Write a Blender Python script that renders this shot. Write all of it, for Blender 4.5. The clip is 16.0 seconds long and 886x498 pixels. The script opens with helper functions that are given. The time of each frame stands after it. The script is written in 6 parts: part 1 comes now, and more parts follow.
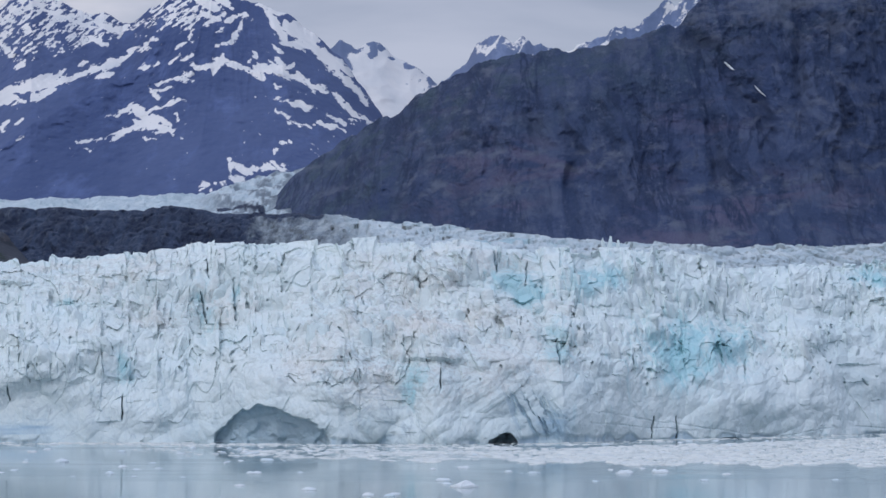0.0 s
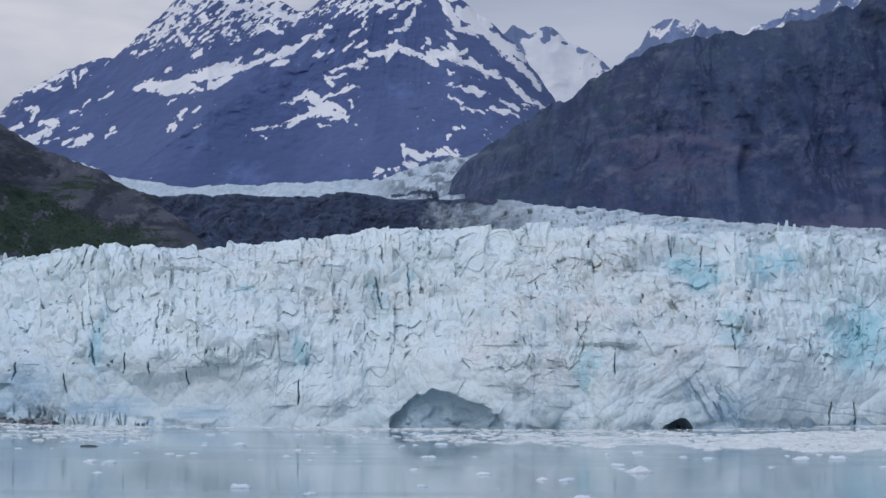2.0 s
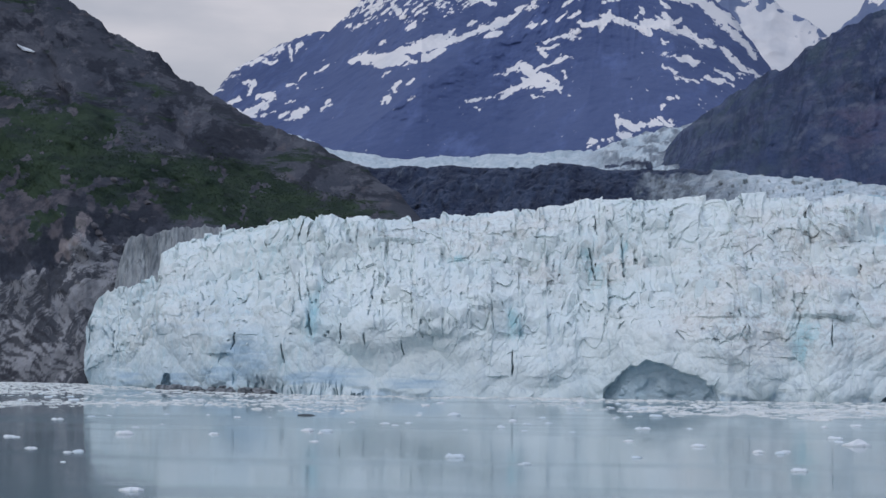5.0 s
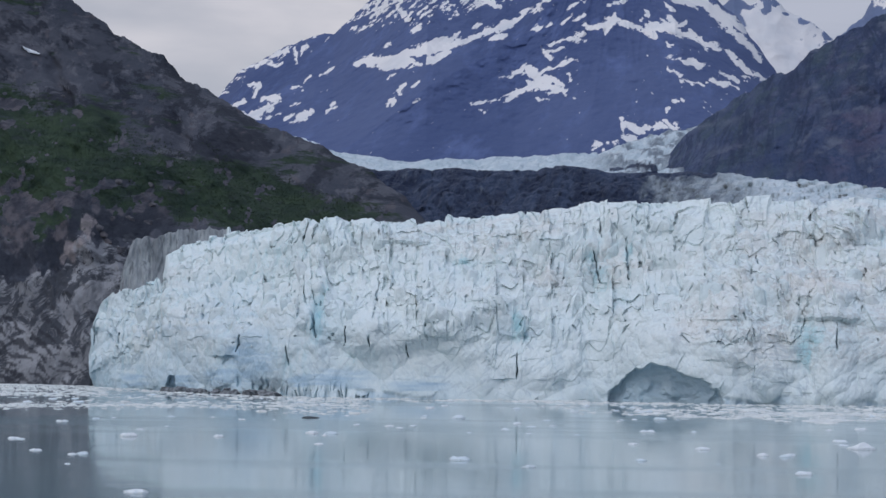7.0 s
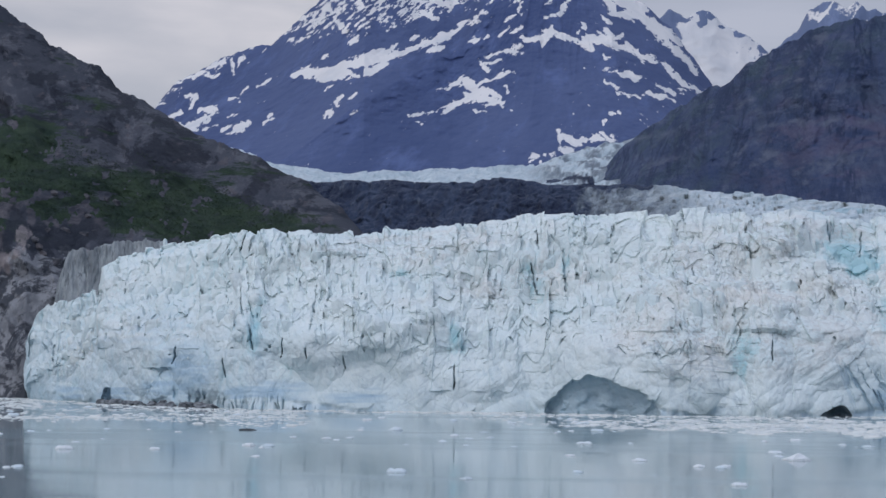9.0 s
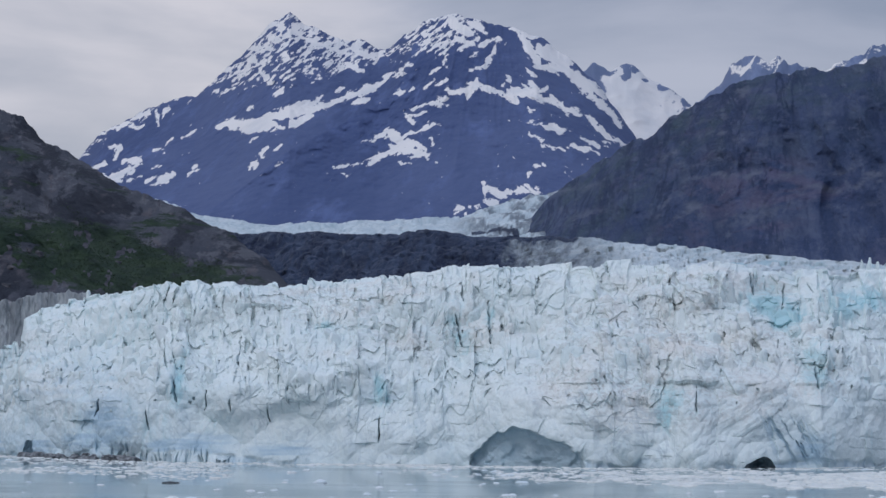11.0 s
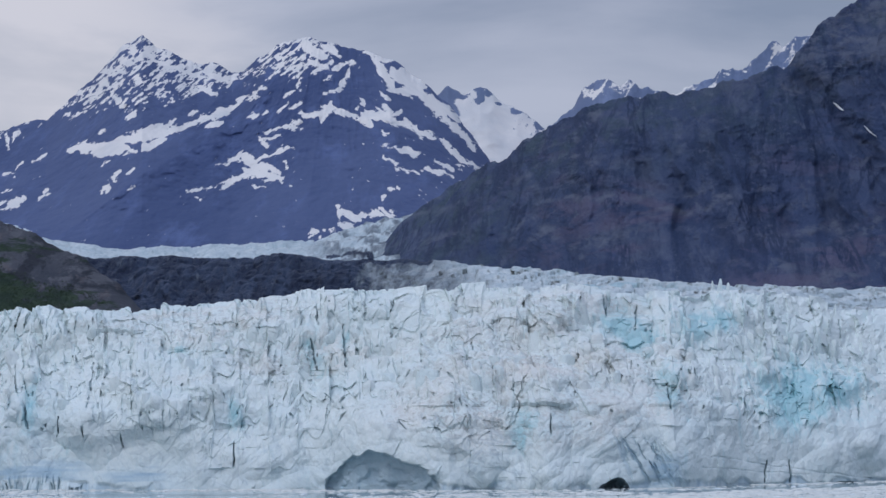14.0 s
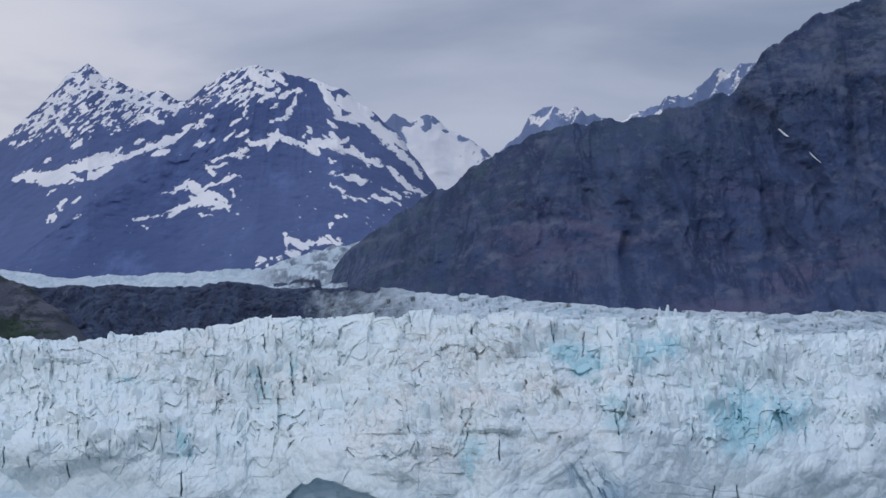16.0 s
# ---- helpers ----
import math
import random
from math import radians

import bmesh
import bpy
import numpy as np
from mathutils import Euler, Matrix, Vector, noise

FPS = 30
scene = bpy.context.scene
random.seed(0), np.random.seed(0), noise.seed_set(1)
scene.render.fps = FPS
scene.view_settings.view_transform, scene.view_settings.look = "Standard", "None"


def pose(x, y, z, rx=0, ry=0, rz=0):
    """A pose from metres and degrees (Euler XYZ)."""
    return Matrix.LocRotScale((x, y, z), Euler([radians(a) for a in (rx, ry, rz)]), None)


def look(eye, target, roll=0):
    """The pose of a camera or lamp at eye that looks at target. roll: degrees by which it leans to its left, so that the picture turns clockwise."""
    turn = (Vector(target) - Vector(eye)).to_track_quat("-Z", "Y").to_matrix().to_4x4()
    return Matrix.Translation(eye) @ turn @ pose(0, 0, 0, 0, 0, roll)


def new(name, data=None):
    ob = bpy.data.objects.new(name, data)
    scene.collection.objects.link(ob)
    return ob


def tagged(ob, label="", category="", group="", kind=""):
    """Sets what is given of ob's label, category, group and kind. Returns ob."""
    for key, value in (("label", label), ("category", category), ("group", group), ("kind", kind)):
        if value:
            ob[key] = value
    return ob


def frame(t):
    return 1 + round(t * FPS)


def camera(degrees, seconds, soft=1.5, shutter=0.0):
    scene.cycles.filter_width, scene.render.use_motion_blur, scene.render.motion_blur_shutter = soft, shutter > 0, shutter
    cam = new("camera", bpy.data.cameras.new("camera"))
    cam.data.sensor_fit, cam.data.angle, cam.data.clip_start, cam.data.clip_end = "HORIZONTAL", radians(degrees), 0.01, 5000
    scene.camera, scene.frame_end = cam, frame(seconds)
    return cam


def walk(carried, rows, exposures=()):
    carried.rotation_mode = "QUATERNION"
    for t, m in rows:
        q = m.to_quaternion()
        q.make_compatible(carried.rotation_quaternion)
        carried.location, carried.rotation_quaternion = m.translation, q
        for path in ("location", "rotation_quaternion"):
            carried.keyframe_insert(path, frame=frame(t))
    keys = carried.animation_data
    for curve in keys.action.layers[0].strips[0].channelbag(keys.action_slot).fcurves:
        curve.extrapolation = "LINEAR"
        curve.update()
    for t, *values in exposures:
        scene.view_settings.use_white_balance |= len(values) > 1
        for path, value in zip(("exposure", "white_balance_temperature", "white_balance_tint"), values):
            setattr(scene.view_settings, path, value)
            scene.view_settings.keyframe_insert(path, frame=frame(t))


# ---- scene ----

# ---------------------------------------------------------------- camera
# A long lens on the deck of a ship, 25 m over the water, turning where it is.
EYE = 25.0
cam = camera(24.0, 16.0, soft=1.5)
ROWS = [  # seconds, degrees up, lean, turn to the left
    (0.0, 3.750, 0.000, -0.000), (0.5, 3.413, -0.055, 1.107), (1.0, 3.349, 0.057, 2.893), (1.5, 3.491, -0.139, 4.336),
    (2.0, 3.337, -0.105, 4.769), (2.5, 2.981, 0.029, 5.561), (3.0, 2.656, 0.098, 8.179), (3.5, 2.408, -0.033, 10.315),
    (3.7, 2.369, -0.013, 10.952), (6.0, 2.598, -0.477, 10.413), (6.5, 2.572, -0.473, 10.472), (7.0, 2.591, -0.383, 10.759),
    (7.5, 2.538, -0.295, 10.722), (8.0, 2.409, -0.212, 10.487), (8.5, 2.508, -0.228, 9.989), (9.0, 2.925, -0.328, 9.035),
    (9.2, 3.153, -0.302, 8.600), (11.3, 4.458, -0.248, 6.642), (11.5, 4.518, -0.233, 6.346), (12.0, 4.681, -0.252, 5.637),
    (12.5, 4.771, -0.156, 5.137), (13.0, 4.747, -0.262, 4.509), (13.5, 4.811, -0.228, 3.821), (14.0, 4.997, 0.334, 3.018),
    (14.5, 5.199, 1.338, 1.582), (15.0, 5.460, 0.718, 1.299), (15.5, 5.619, 0.943, 1.497), (16.0, 5.736, 0.741, 1.607),
]
walk(cam, [(t, pose(0, 0, EYE, 90 + up, lean, turn)) for t, up, lean, turn in ROWS],
     exposures=[(0.0, -0.01, 5900, 10), (3.0, -0.12, 5950, 10), (6.0, -0.12, 6080, 10), (9.0, -0.12, 6080, 10), (12.0, -0.17, 5900, 10), (16.0, -0.12, 5850, 10)])

# ---------------------------------------------------------------- sky and sun
world = bpy.data.worlds.new("overcast_sky")
scene.world = world
world.use_nodes = True
wn, wl = world.node_tree.nodes, world.node_tree.links
wn.clear()


def wnode(kind, **inputs):
    n = wn.new(kind)
    for k, v in inputs.items():
        n.inputs[k].default_value = v
    return n


SUN_HIGH, SUN_TURN = 46, 212  # degrees above the horizon; compass of the sun, 180 is behind the camera
coords = wnode("ShaderNodeTexCoord")
stretch = wnode("ShaderNodeMapping")
stretch.inputs["Scale"].default_value = (2.4, 2.4, 8.5)
stretch.inputs["Location"].default_value = (0.35, 0.0, 0.4)
wl.new(coords.outputs["Generated"], stretch.inputs["Vector"])
cloud = wnode("ShaderNodeTexNoise", Scale=2.0, Detail=6.0, Roughness=0.5, Distortion=0.25)
wl.new(stretch.outputs["Vector"], cloud.inputs["Vector"])
band = wn.new("ShaderNodeValToRGB")
band.color_ramp.elements[0].position, band.color_ramp.elements[0].color = 0.36, (0.36, 0.385, 0.45, 1)
band.color_ramp.elements[1].position, band.color_ramp.elements[1].color = 0.66, (0.66, 0.635, 0.665, 1)
wl.new(cloud.outputs["Fac"], band.inputs["Fac"])
split = wn.new("ShaderNodeSeparateXYZ")
wl.new(coords.outputs["Generated"], split.inputs["Vector"])
# an overcast sky is brighter overhead than at the horizon
lift = wn.new("ShaderNodeMapRange")
lift.inputs["From Min"].default_value, lift.inputs["From Max"].default_value = 0.2, 1.0
wl.new(split.outputs["Z"], lift.inputs["Value"])
height = wn.new("ShaderNodeMix")
height.data_type = "RGBA"
height.inputs["A"].default_value, height.inputs["B"].default_value = (0.90, 0.92, 0.955, 1), (1.55, 1.70, 1.85, 1)
wl.new(lift.outputs["Result"], height.inputs["Factor"])
bright = wn.new("ShaderNodeVectorMath")
bright.operation = "MULTIPLY"
wl.new(band.outputs["Color"], bright.inputs[0])
wl.new(height.outputs["Result"], bright.inputs[1])
# the cloud is thinner and warmer down the valley's left side
side = wn.new("ShaderNodeMapRange")
side.interpolation_type = "SMOOTHSTEP"
side.inputs["From Min"].default_value, side.inputs["From Max"].default_value = -0.20, -0.03
fray = wn.new("ShaderNodeMath")
fray.operation = "MULTIPLY_ADD"
fray.inputs[1].default_value = -0.3
wl.new(cloud.outputs["Fac"], fray.inputs[0])
low = wn.new("ShaderNodeMath")
low.operation = "MULTIPLY_ADD"
low.inputs[1].default_value = 1.3
wl.new(split.outputs["Z"], low.inputs[0])
wl.new(split.outputs["X"], low.inputs[2])
wl.new(low.outputs[0], fray.inputs[2])
wl.new(fray.outputs[0], side.inputs["Value"])
tint = wn.new("ShaderNodeMix")
tint.data_type = "RGBA"
tint.inputs["A"].default_value, tint.inputs["B"].default_value = (1.27, 1.205, 1.12, 1), (0.89, 0.91, 0.945, 1)
wl.new(side.outputs["Result"], tint.inputs["Factor"])
sky = wn.new("ShaderNodeVectorMath")
sky.operation = "MULTIPLY"
wl.new(bright.outputs["Vector"], sky.inputs[0])
wl.new(tint.outputs["Result"], sky.inputs[1])
clear = wn.new("ShaderNodeTexSky")
clear.sky_type, clear.sun_disc = "NISHITA", False
clear.sun_elevation, clear.sun_rotation = radians(SUN_HIGH), radians(SUN_TURN)
thin = wn.new("ShaderNodeVectorMath")
thin.operation = "SCALE"
thin.inputs["Scale"].default_value = 0.08
wl.new(clear.outputs["Color"], thin.inputs[0])
veil = wn.new("ShaderNodeMix")
veil.data_type = "RGBA"
veil.inputs["Factor"].default_value = 0.92
wl.new(thin.outputs["Vector"], veil.inputs["A"])
wl.new(sky.outputs["Vector"], veil.inputs["B"])
back = wnode("ShaderNodeBackground", Strength=1.0)
wl.new(veil.outputs["Result"], back.inputs["Color"])
wout = wn.new("ShaderNodeOutputWorld")
wl.new(back.outputs["Background"], wout.inputs["Surface"])

sun = new("sun", bpy.data.lights.new("sun", "SUN"))
sun.data.energy, sun.data.angle, sun.data.color = 0.75, radians(25), (1.0, 0.985, 0.96)
toward = Vector((math.sin(radians(SUN_TURN)) * math.cos(radians(SUN_HIGH)), math.cos(radians(SUN_TURN)) * math.cos(radians(SUN_HIGH)), math.sin(radians(SUN_HIGH))))
sun.matrix_world = look(toward * 3000, (0, 0, 0))


# ---------------------------------------------------------------- materials
class Mat:
    """A node material, written line by line."""

    def __init__(self, name, rough=0.8, spec=0.3):
        self.m = bpy.data.materials.new(name)
        self.m.use_nodes = True
        self.n, self.l = self.m.node_tree.nodes, self.m.node_tree.links
        self.b = self.n["Principled BSDF"]
        self.b.inputs["Roughness"].default_value = rough
        self.b.inputs["Specular IOR Level"].default_value = spec
        self.place = self.n.new("ShaderNodeNewGeometry").outputs["Position"]

    def put(self, socket, value):
        if isinstance(value, bpy.types.NodeSocket):
            self.l.new(value, socket)
        else:
            socket.default_value = (*value, 1) if isinstance(value, tuple) and len(value) == 3 and socket.type == "RGBA" else value

    def noise(self, size, detail=5, rough=0.55, squash=(1, 1, 1), warp=0.0, tilt=0.0):
        """Fractal noise; tilt leans its long side over, in degrees, in the plane of x and z."""
        mp = self.n.new("ShaderNodeMapping")
        mp.inputs["Scale"].default_value = tuple(s / size for s in squash)
        source = self.place
        if tilt:
            turn = self.n.new("ShaderNodeMapping")
            turn.inputs["Rotation"].default_value = (0, math.radians(tilt), 0)
            self.l.new(source, turn.inputs["Vector"])
            source = turn.outputs["Vector"]
        self.l.new(source, mp.inputs["Vector"])
        t = self.n.new("ShaderNodeTexNoise")
        t.inputs["Scale"].default_value, t.inputs["Detail"].default_value = 1.0, detail
        t.inputs["Roughness"].default_value, t.inputs["Distortion"].default_value = rough, warp
        self.l.new(mp.outputs["Vector"], t.inputs["Vector"])
        return t.outputs["Fac"]

    def attr(self, name):
        a = self.n.new("ShaderNodeAttribute")
        a.attribute_name = name
        return a.outputs["Fac"]

    def random(self):
        return self.n.new("ShaderNodeObjectInfo").outputs["Random"]

    def span(self, value, lo, hi, a=0.0, b=1.0, soft=True):
        r = self.n.new("ShaderNodeMapRange")
        r.interpolation_type = "SMOOTHSTEP" if soft else "LINEAR"
        self.put(r.inputs["Value"], value)
        for k, v in zip(("From Min", "From Max", "To Min", "To Max"), (lo, hi, a, b)):
            self.put(r.inputs[k], v)
        return r.outputs["Result"]

    def math(self, op, a, b=0.0):
        m = self.n.new("ShaderNodeMath")
        m.operation = op
        self.put(m.inputs[0], a)
        self.put(m.inputs[1], b)
        return m.outputs[0]

    def mix(self, f, a, b):
        m = self.n.new("ShaderNodeMix")
        m.data_type = "RGBA"
        self.put(m.inputs["Factor"], f)
        self.put(m.inputs["A"], a)
        self.put(m.inputs["B"], b)
        return m.outputs["Result"]

    def bump(self, height, depth, strength=1.0):
        b = self.n.new("ShaderNodeBump")
        b.inputs["Distance"].default_value, b.inputs["Strength"].default_value = depth, strength
        self.l.new(height, b.inputs["Height"])
        if self.b.inputs["Normal"].is_linked:
            self.l.new(self.b.inputs["Normal"].links[0].from_socket, b.inputs["Normal"])
        self.l.new(b.outputs["Normal"], self.b.inputs["Normal"])

    def done(self, color, rough=None):
        self.put(self.b.inputs["Base Color"], color)
        if rough is not None:
            self.put(self.b.inputs["Roughness"], rough)
        return self.m


def ice_material(name="glacier_ice", pieces=False):
    m = Mat(name, 0.55, 0.35)
    white, grey = (0.803, 0.858, 0.848), (0.735, 0.812, 0.818)
    c = m.mix(m.span(m.noise(38, 5), 0.35, 0.68), white, grey)
    c = m.mix(m.span(m.noise(6, 6, 0.65, (1, 1, 0.55)), 0.50, 0.74, 0, 0.3), c, (0.58, 0.70, 0.75))
    if not pieces:
        c = m.mix(m.span(m.math("ADD", m.attr("blue"), m.span(m.noise(7, 6, 0.68, (1.6, 1, 0.28), 0.3), 0.2, 0.8, -0.6, 0.6, False)), 0.12, 1.0, 0, 0.85), c, (0.39, 0.645, 0.70))
        grit = m.math("MULTIPLY", m.attr("dirt"), m.span(m.noise(3.2, 7, 0.72, (1, 1, 1.3), 0.8), 0.46, 0.62))
        c = m.mix(m.math("MULTIPLY", grit, 0.78), c, (0.36, 0.335, 0.315))
        # creamy old snow, scoured grey streaks on the foot, fine fractures
        c = m.mix(m.math("MULTIPLY", m.attr("dirt"), m.span(m.noise(22, 4), 0.38, 0.60, 0, 0.75)), c, (0.80, 0.765, 0.72))
        for tilt, size in ((35, 2.6), (-55, 3.4), (8, 2.2)):
            streak = m.span(m.noise(size, 6, 0.72, (1, 0.4, 0.25), 0.4, tilt), 0.52, 0.66)
            c = m.mix(m.math("MULTIPLY", m.attr("scour"), m.math("MULTIPLY", streak, 0.30)), c, (0.45, 0.55, 0.61))
        for tilt, size, where in ((28, 16, 21), (-50, 20, 17), (84, 24, 26)):
            line = m.math("ABSOLUTE", m.math("SUBTRACT", m.noise(size, 4, 0.6, (1, 0.5, 0.3), 0.2, tilt), 0.5))
            line = m.math("MULTIPLY", m.span(line, 0.004, 0.018, 1, 0), m.span(m.noise(where, 4, 0.6), 0.48, 0.62))
            c = m.mix(m.math("MULTIPLY", m.math("MULTIPLY", line, m.span(m.attr("scour"), 0.1, 0.6, 0.25, 1.0)), 0.34), c, (0.27, 0.34, 0.40))
        # grey-blue of washed and old ice, also painted as shade in caves and notch
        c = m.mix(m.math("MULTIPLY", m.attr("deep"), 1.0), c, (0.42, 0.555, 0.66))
        # cracks: dense blue ice, with the shade inside them put into the colour
        c = m.mix(m.math("MULTIPLY", m.attr("crack_shade"), 0.75), c, (0.17, 0.27, 0.33))
    else:
        own = m.random()
        c = m.mix(m.span(own, 0.45, 1.0, 0, 0.16), c, (0.52, 0.72, 0.77))
        c = m.mix(m.span(own, 0.22, 0.0, 0, 0.14), c, (0.50, 0.48, 0.44))
        c = m.mix(m.span(m.noise(2.6, 7, 0.72, (1, 1, 0.6), 0.6), 0.54, 0.66, 0, 0.35), c, (0.46, 0.55, 0.60))
    m.bump(m.noise(4.0, 7, 0.66, (1.2, 1, 0.6)), 1.6 if pieces else 0.45, 0.9)
    if not pieces:
        m.bump(m.noise(9, 6, 0.64, (1, 0.5, 0.35), 0.3, 40), 1.8, 0.9)
        m.bump(m.noise(5, 6, 0.66, (1, 0.5, 0.4), 0.3, -28), 0.7, 0.9)
    m.bump(m.noise(1.1, 4, 0.6), 0.12, 0.7)
    return m.done(c, m.span(m.noise(4, 3), 0.3, 0.7, 0.42, 0.7))


def upper_ice_material():
    m = Mat("upper_glacier_ice", 0.65, 0.25)
    c = m.mix(m.span(m.noise(30, 6, 0.6), 0.35, 0.65), (0.74, 0.80, 0.83), (0.58, 0.67, 0.725))
    c = m.mix(m.span(m.noise(9, 6, 0.7, (1, 0.5, 0.5)), 0.5, 0.66, 0, 0.75), c, (0.38, 0.49, 0.545))
    c = m.mix(m.span(m.attr("blue"), 0.2, 1.0), c, (0.38, 0.62, 0.70))
    # rubble, its blue being haze put into the colour
    stone = m.mix(m.span(m.noise(16, 7, 0.68, (1, 0.1, 0.5)), 0.38, 0.62), (0.011, 0.019, 0.048), (0.032, 0.049, 0.096))
    stone = m.mix(m.span(m.noise(9, 6, 0.7, (1, 0.5, 0.35)), 0.57, 0.70, 0, 0.5), stone, (0.15, 0.175, 0.215))
    c = m.mix(m.math("MULTIPLY", m.attr("grey"), m.span(m.noise(11, 7, 0.7, (1, 0.1, 0.6)), 0.36, 0.60, 0.7, 1.15)), c, (0.12, 0.145, 0.18))
    edge = m.math("ADD", m.attr("debris"), m.span(m.noise(16, 7, 0.7, (1, 0.1, 0.5)), 0.15, 0.85, -0.42, 0.42, False))
    c = m.mix(m.span(edge, 0.36, 0.64), c, stone)
    m.bump(m.noise(8, 7, 0.7, (1, 0.6, 0.6)), 2.6, 1.0)
    return m.done(c)


def old_ice_material():
    m = Mat("old_grey_ice", 0.7, 0.25)
    c = m.mix(m.span(m.noise(9, 6, 0.65, (1, 1, 0.35)), 0.36, 0.64), (0.37, 0.39, 0.40), (0.21, 0.225, 0.24))
    c = m.mix(m.span(m.noise(3, 7, 0.72, (1, 1, 0.16)), 0.52, 0.64, 0, 0.75), c, (0.11, 0.12, 0.135))
    m.bump(m.noise(4, 6, 0.65, (1, 1, 0.3)), 0.8, 0.8)
    return m.done(c)


def dark_rock_material():
    m = Mat("dark_cliff_rock", 0.85, 0.2)
    # brown rock with the blue of distance haze put into its colours
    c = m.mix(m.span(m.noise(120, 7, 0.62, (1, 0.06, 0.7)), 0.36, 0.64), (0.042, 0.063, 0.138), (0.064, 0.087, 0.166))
    # broken faces in paler patches; dark strips put gully shade into the colour
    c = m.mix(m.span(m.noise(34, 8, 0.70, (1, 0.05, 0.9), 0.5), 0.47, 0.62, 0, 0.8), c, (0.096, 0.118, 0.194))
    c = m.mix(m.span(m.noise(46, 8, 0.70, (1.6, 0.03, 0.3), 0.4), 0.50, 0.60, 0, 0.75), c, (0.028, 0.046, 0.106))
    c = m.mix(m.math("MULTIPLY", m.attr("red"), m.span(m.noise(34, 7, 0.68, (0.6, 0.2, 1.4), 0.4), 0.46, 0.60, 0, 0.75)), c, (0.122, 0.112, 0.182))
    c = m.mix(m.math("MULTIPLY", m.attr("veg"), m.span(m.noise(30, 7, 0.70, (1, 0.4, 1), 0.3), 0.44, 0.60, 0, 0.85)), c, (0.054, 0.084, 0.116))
    # upright clefts, their shade drawn as dark lines in the colour, and slanting joints
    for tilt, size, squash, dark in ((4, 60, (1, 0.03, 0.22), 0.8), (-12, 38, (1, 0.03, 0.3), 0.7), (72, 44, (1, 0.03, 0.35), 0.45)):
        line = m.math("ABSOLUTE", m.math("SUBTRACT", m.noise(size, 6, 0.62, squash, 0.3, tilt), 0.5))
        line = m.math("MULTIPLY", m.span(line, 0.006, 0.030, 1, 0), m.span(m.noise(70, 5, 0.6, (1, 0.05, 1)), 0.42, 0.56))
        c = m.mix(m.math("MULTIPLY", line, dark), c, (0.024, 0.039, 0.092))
    c = m.mix(m.math("MULTIPLY", m.attr("paler_rock"), m.span(m.noise(16, 7, 0.72, (0.7, 0.05, 1.2)), 0.44, 0.60, 0, 0.8)), c, (0.140, 0.156, 0.215))
    c = m.mix(m.span(m.noise(8, 7, 0.74, (1, 0.05, 0.8)), 0.55, 0.70, 0, 0.55), c, (0.15, 0.172, 0.24))
    m.bump(m.noise(24, 8, 0.70, (1.1, 0.05, 0.7), 0.3), 10.0, 1.0)
    m.bump(m.noise(5, 5, 0.65, (1, 0.1, 0.8)), 0.9, 0.9)
    return m.done(c)


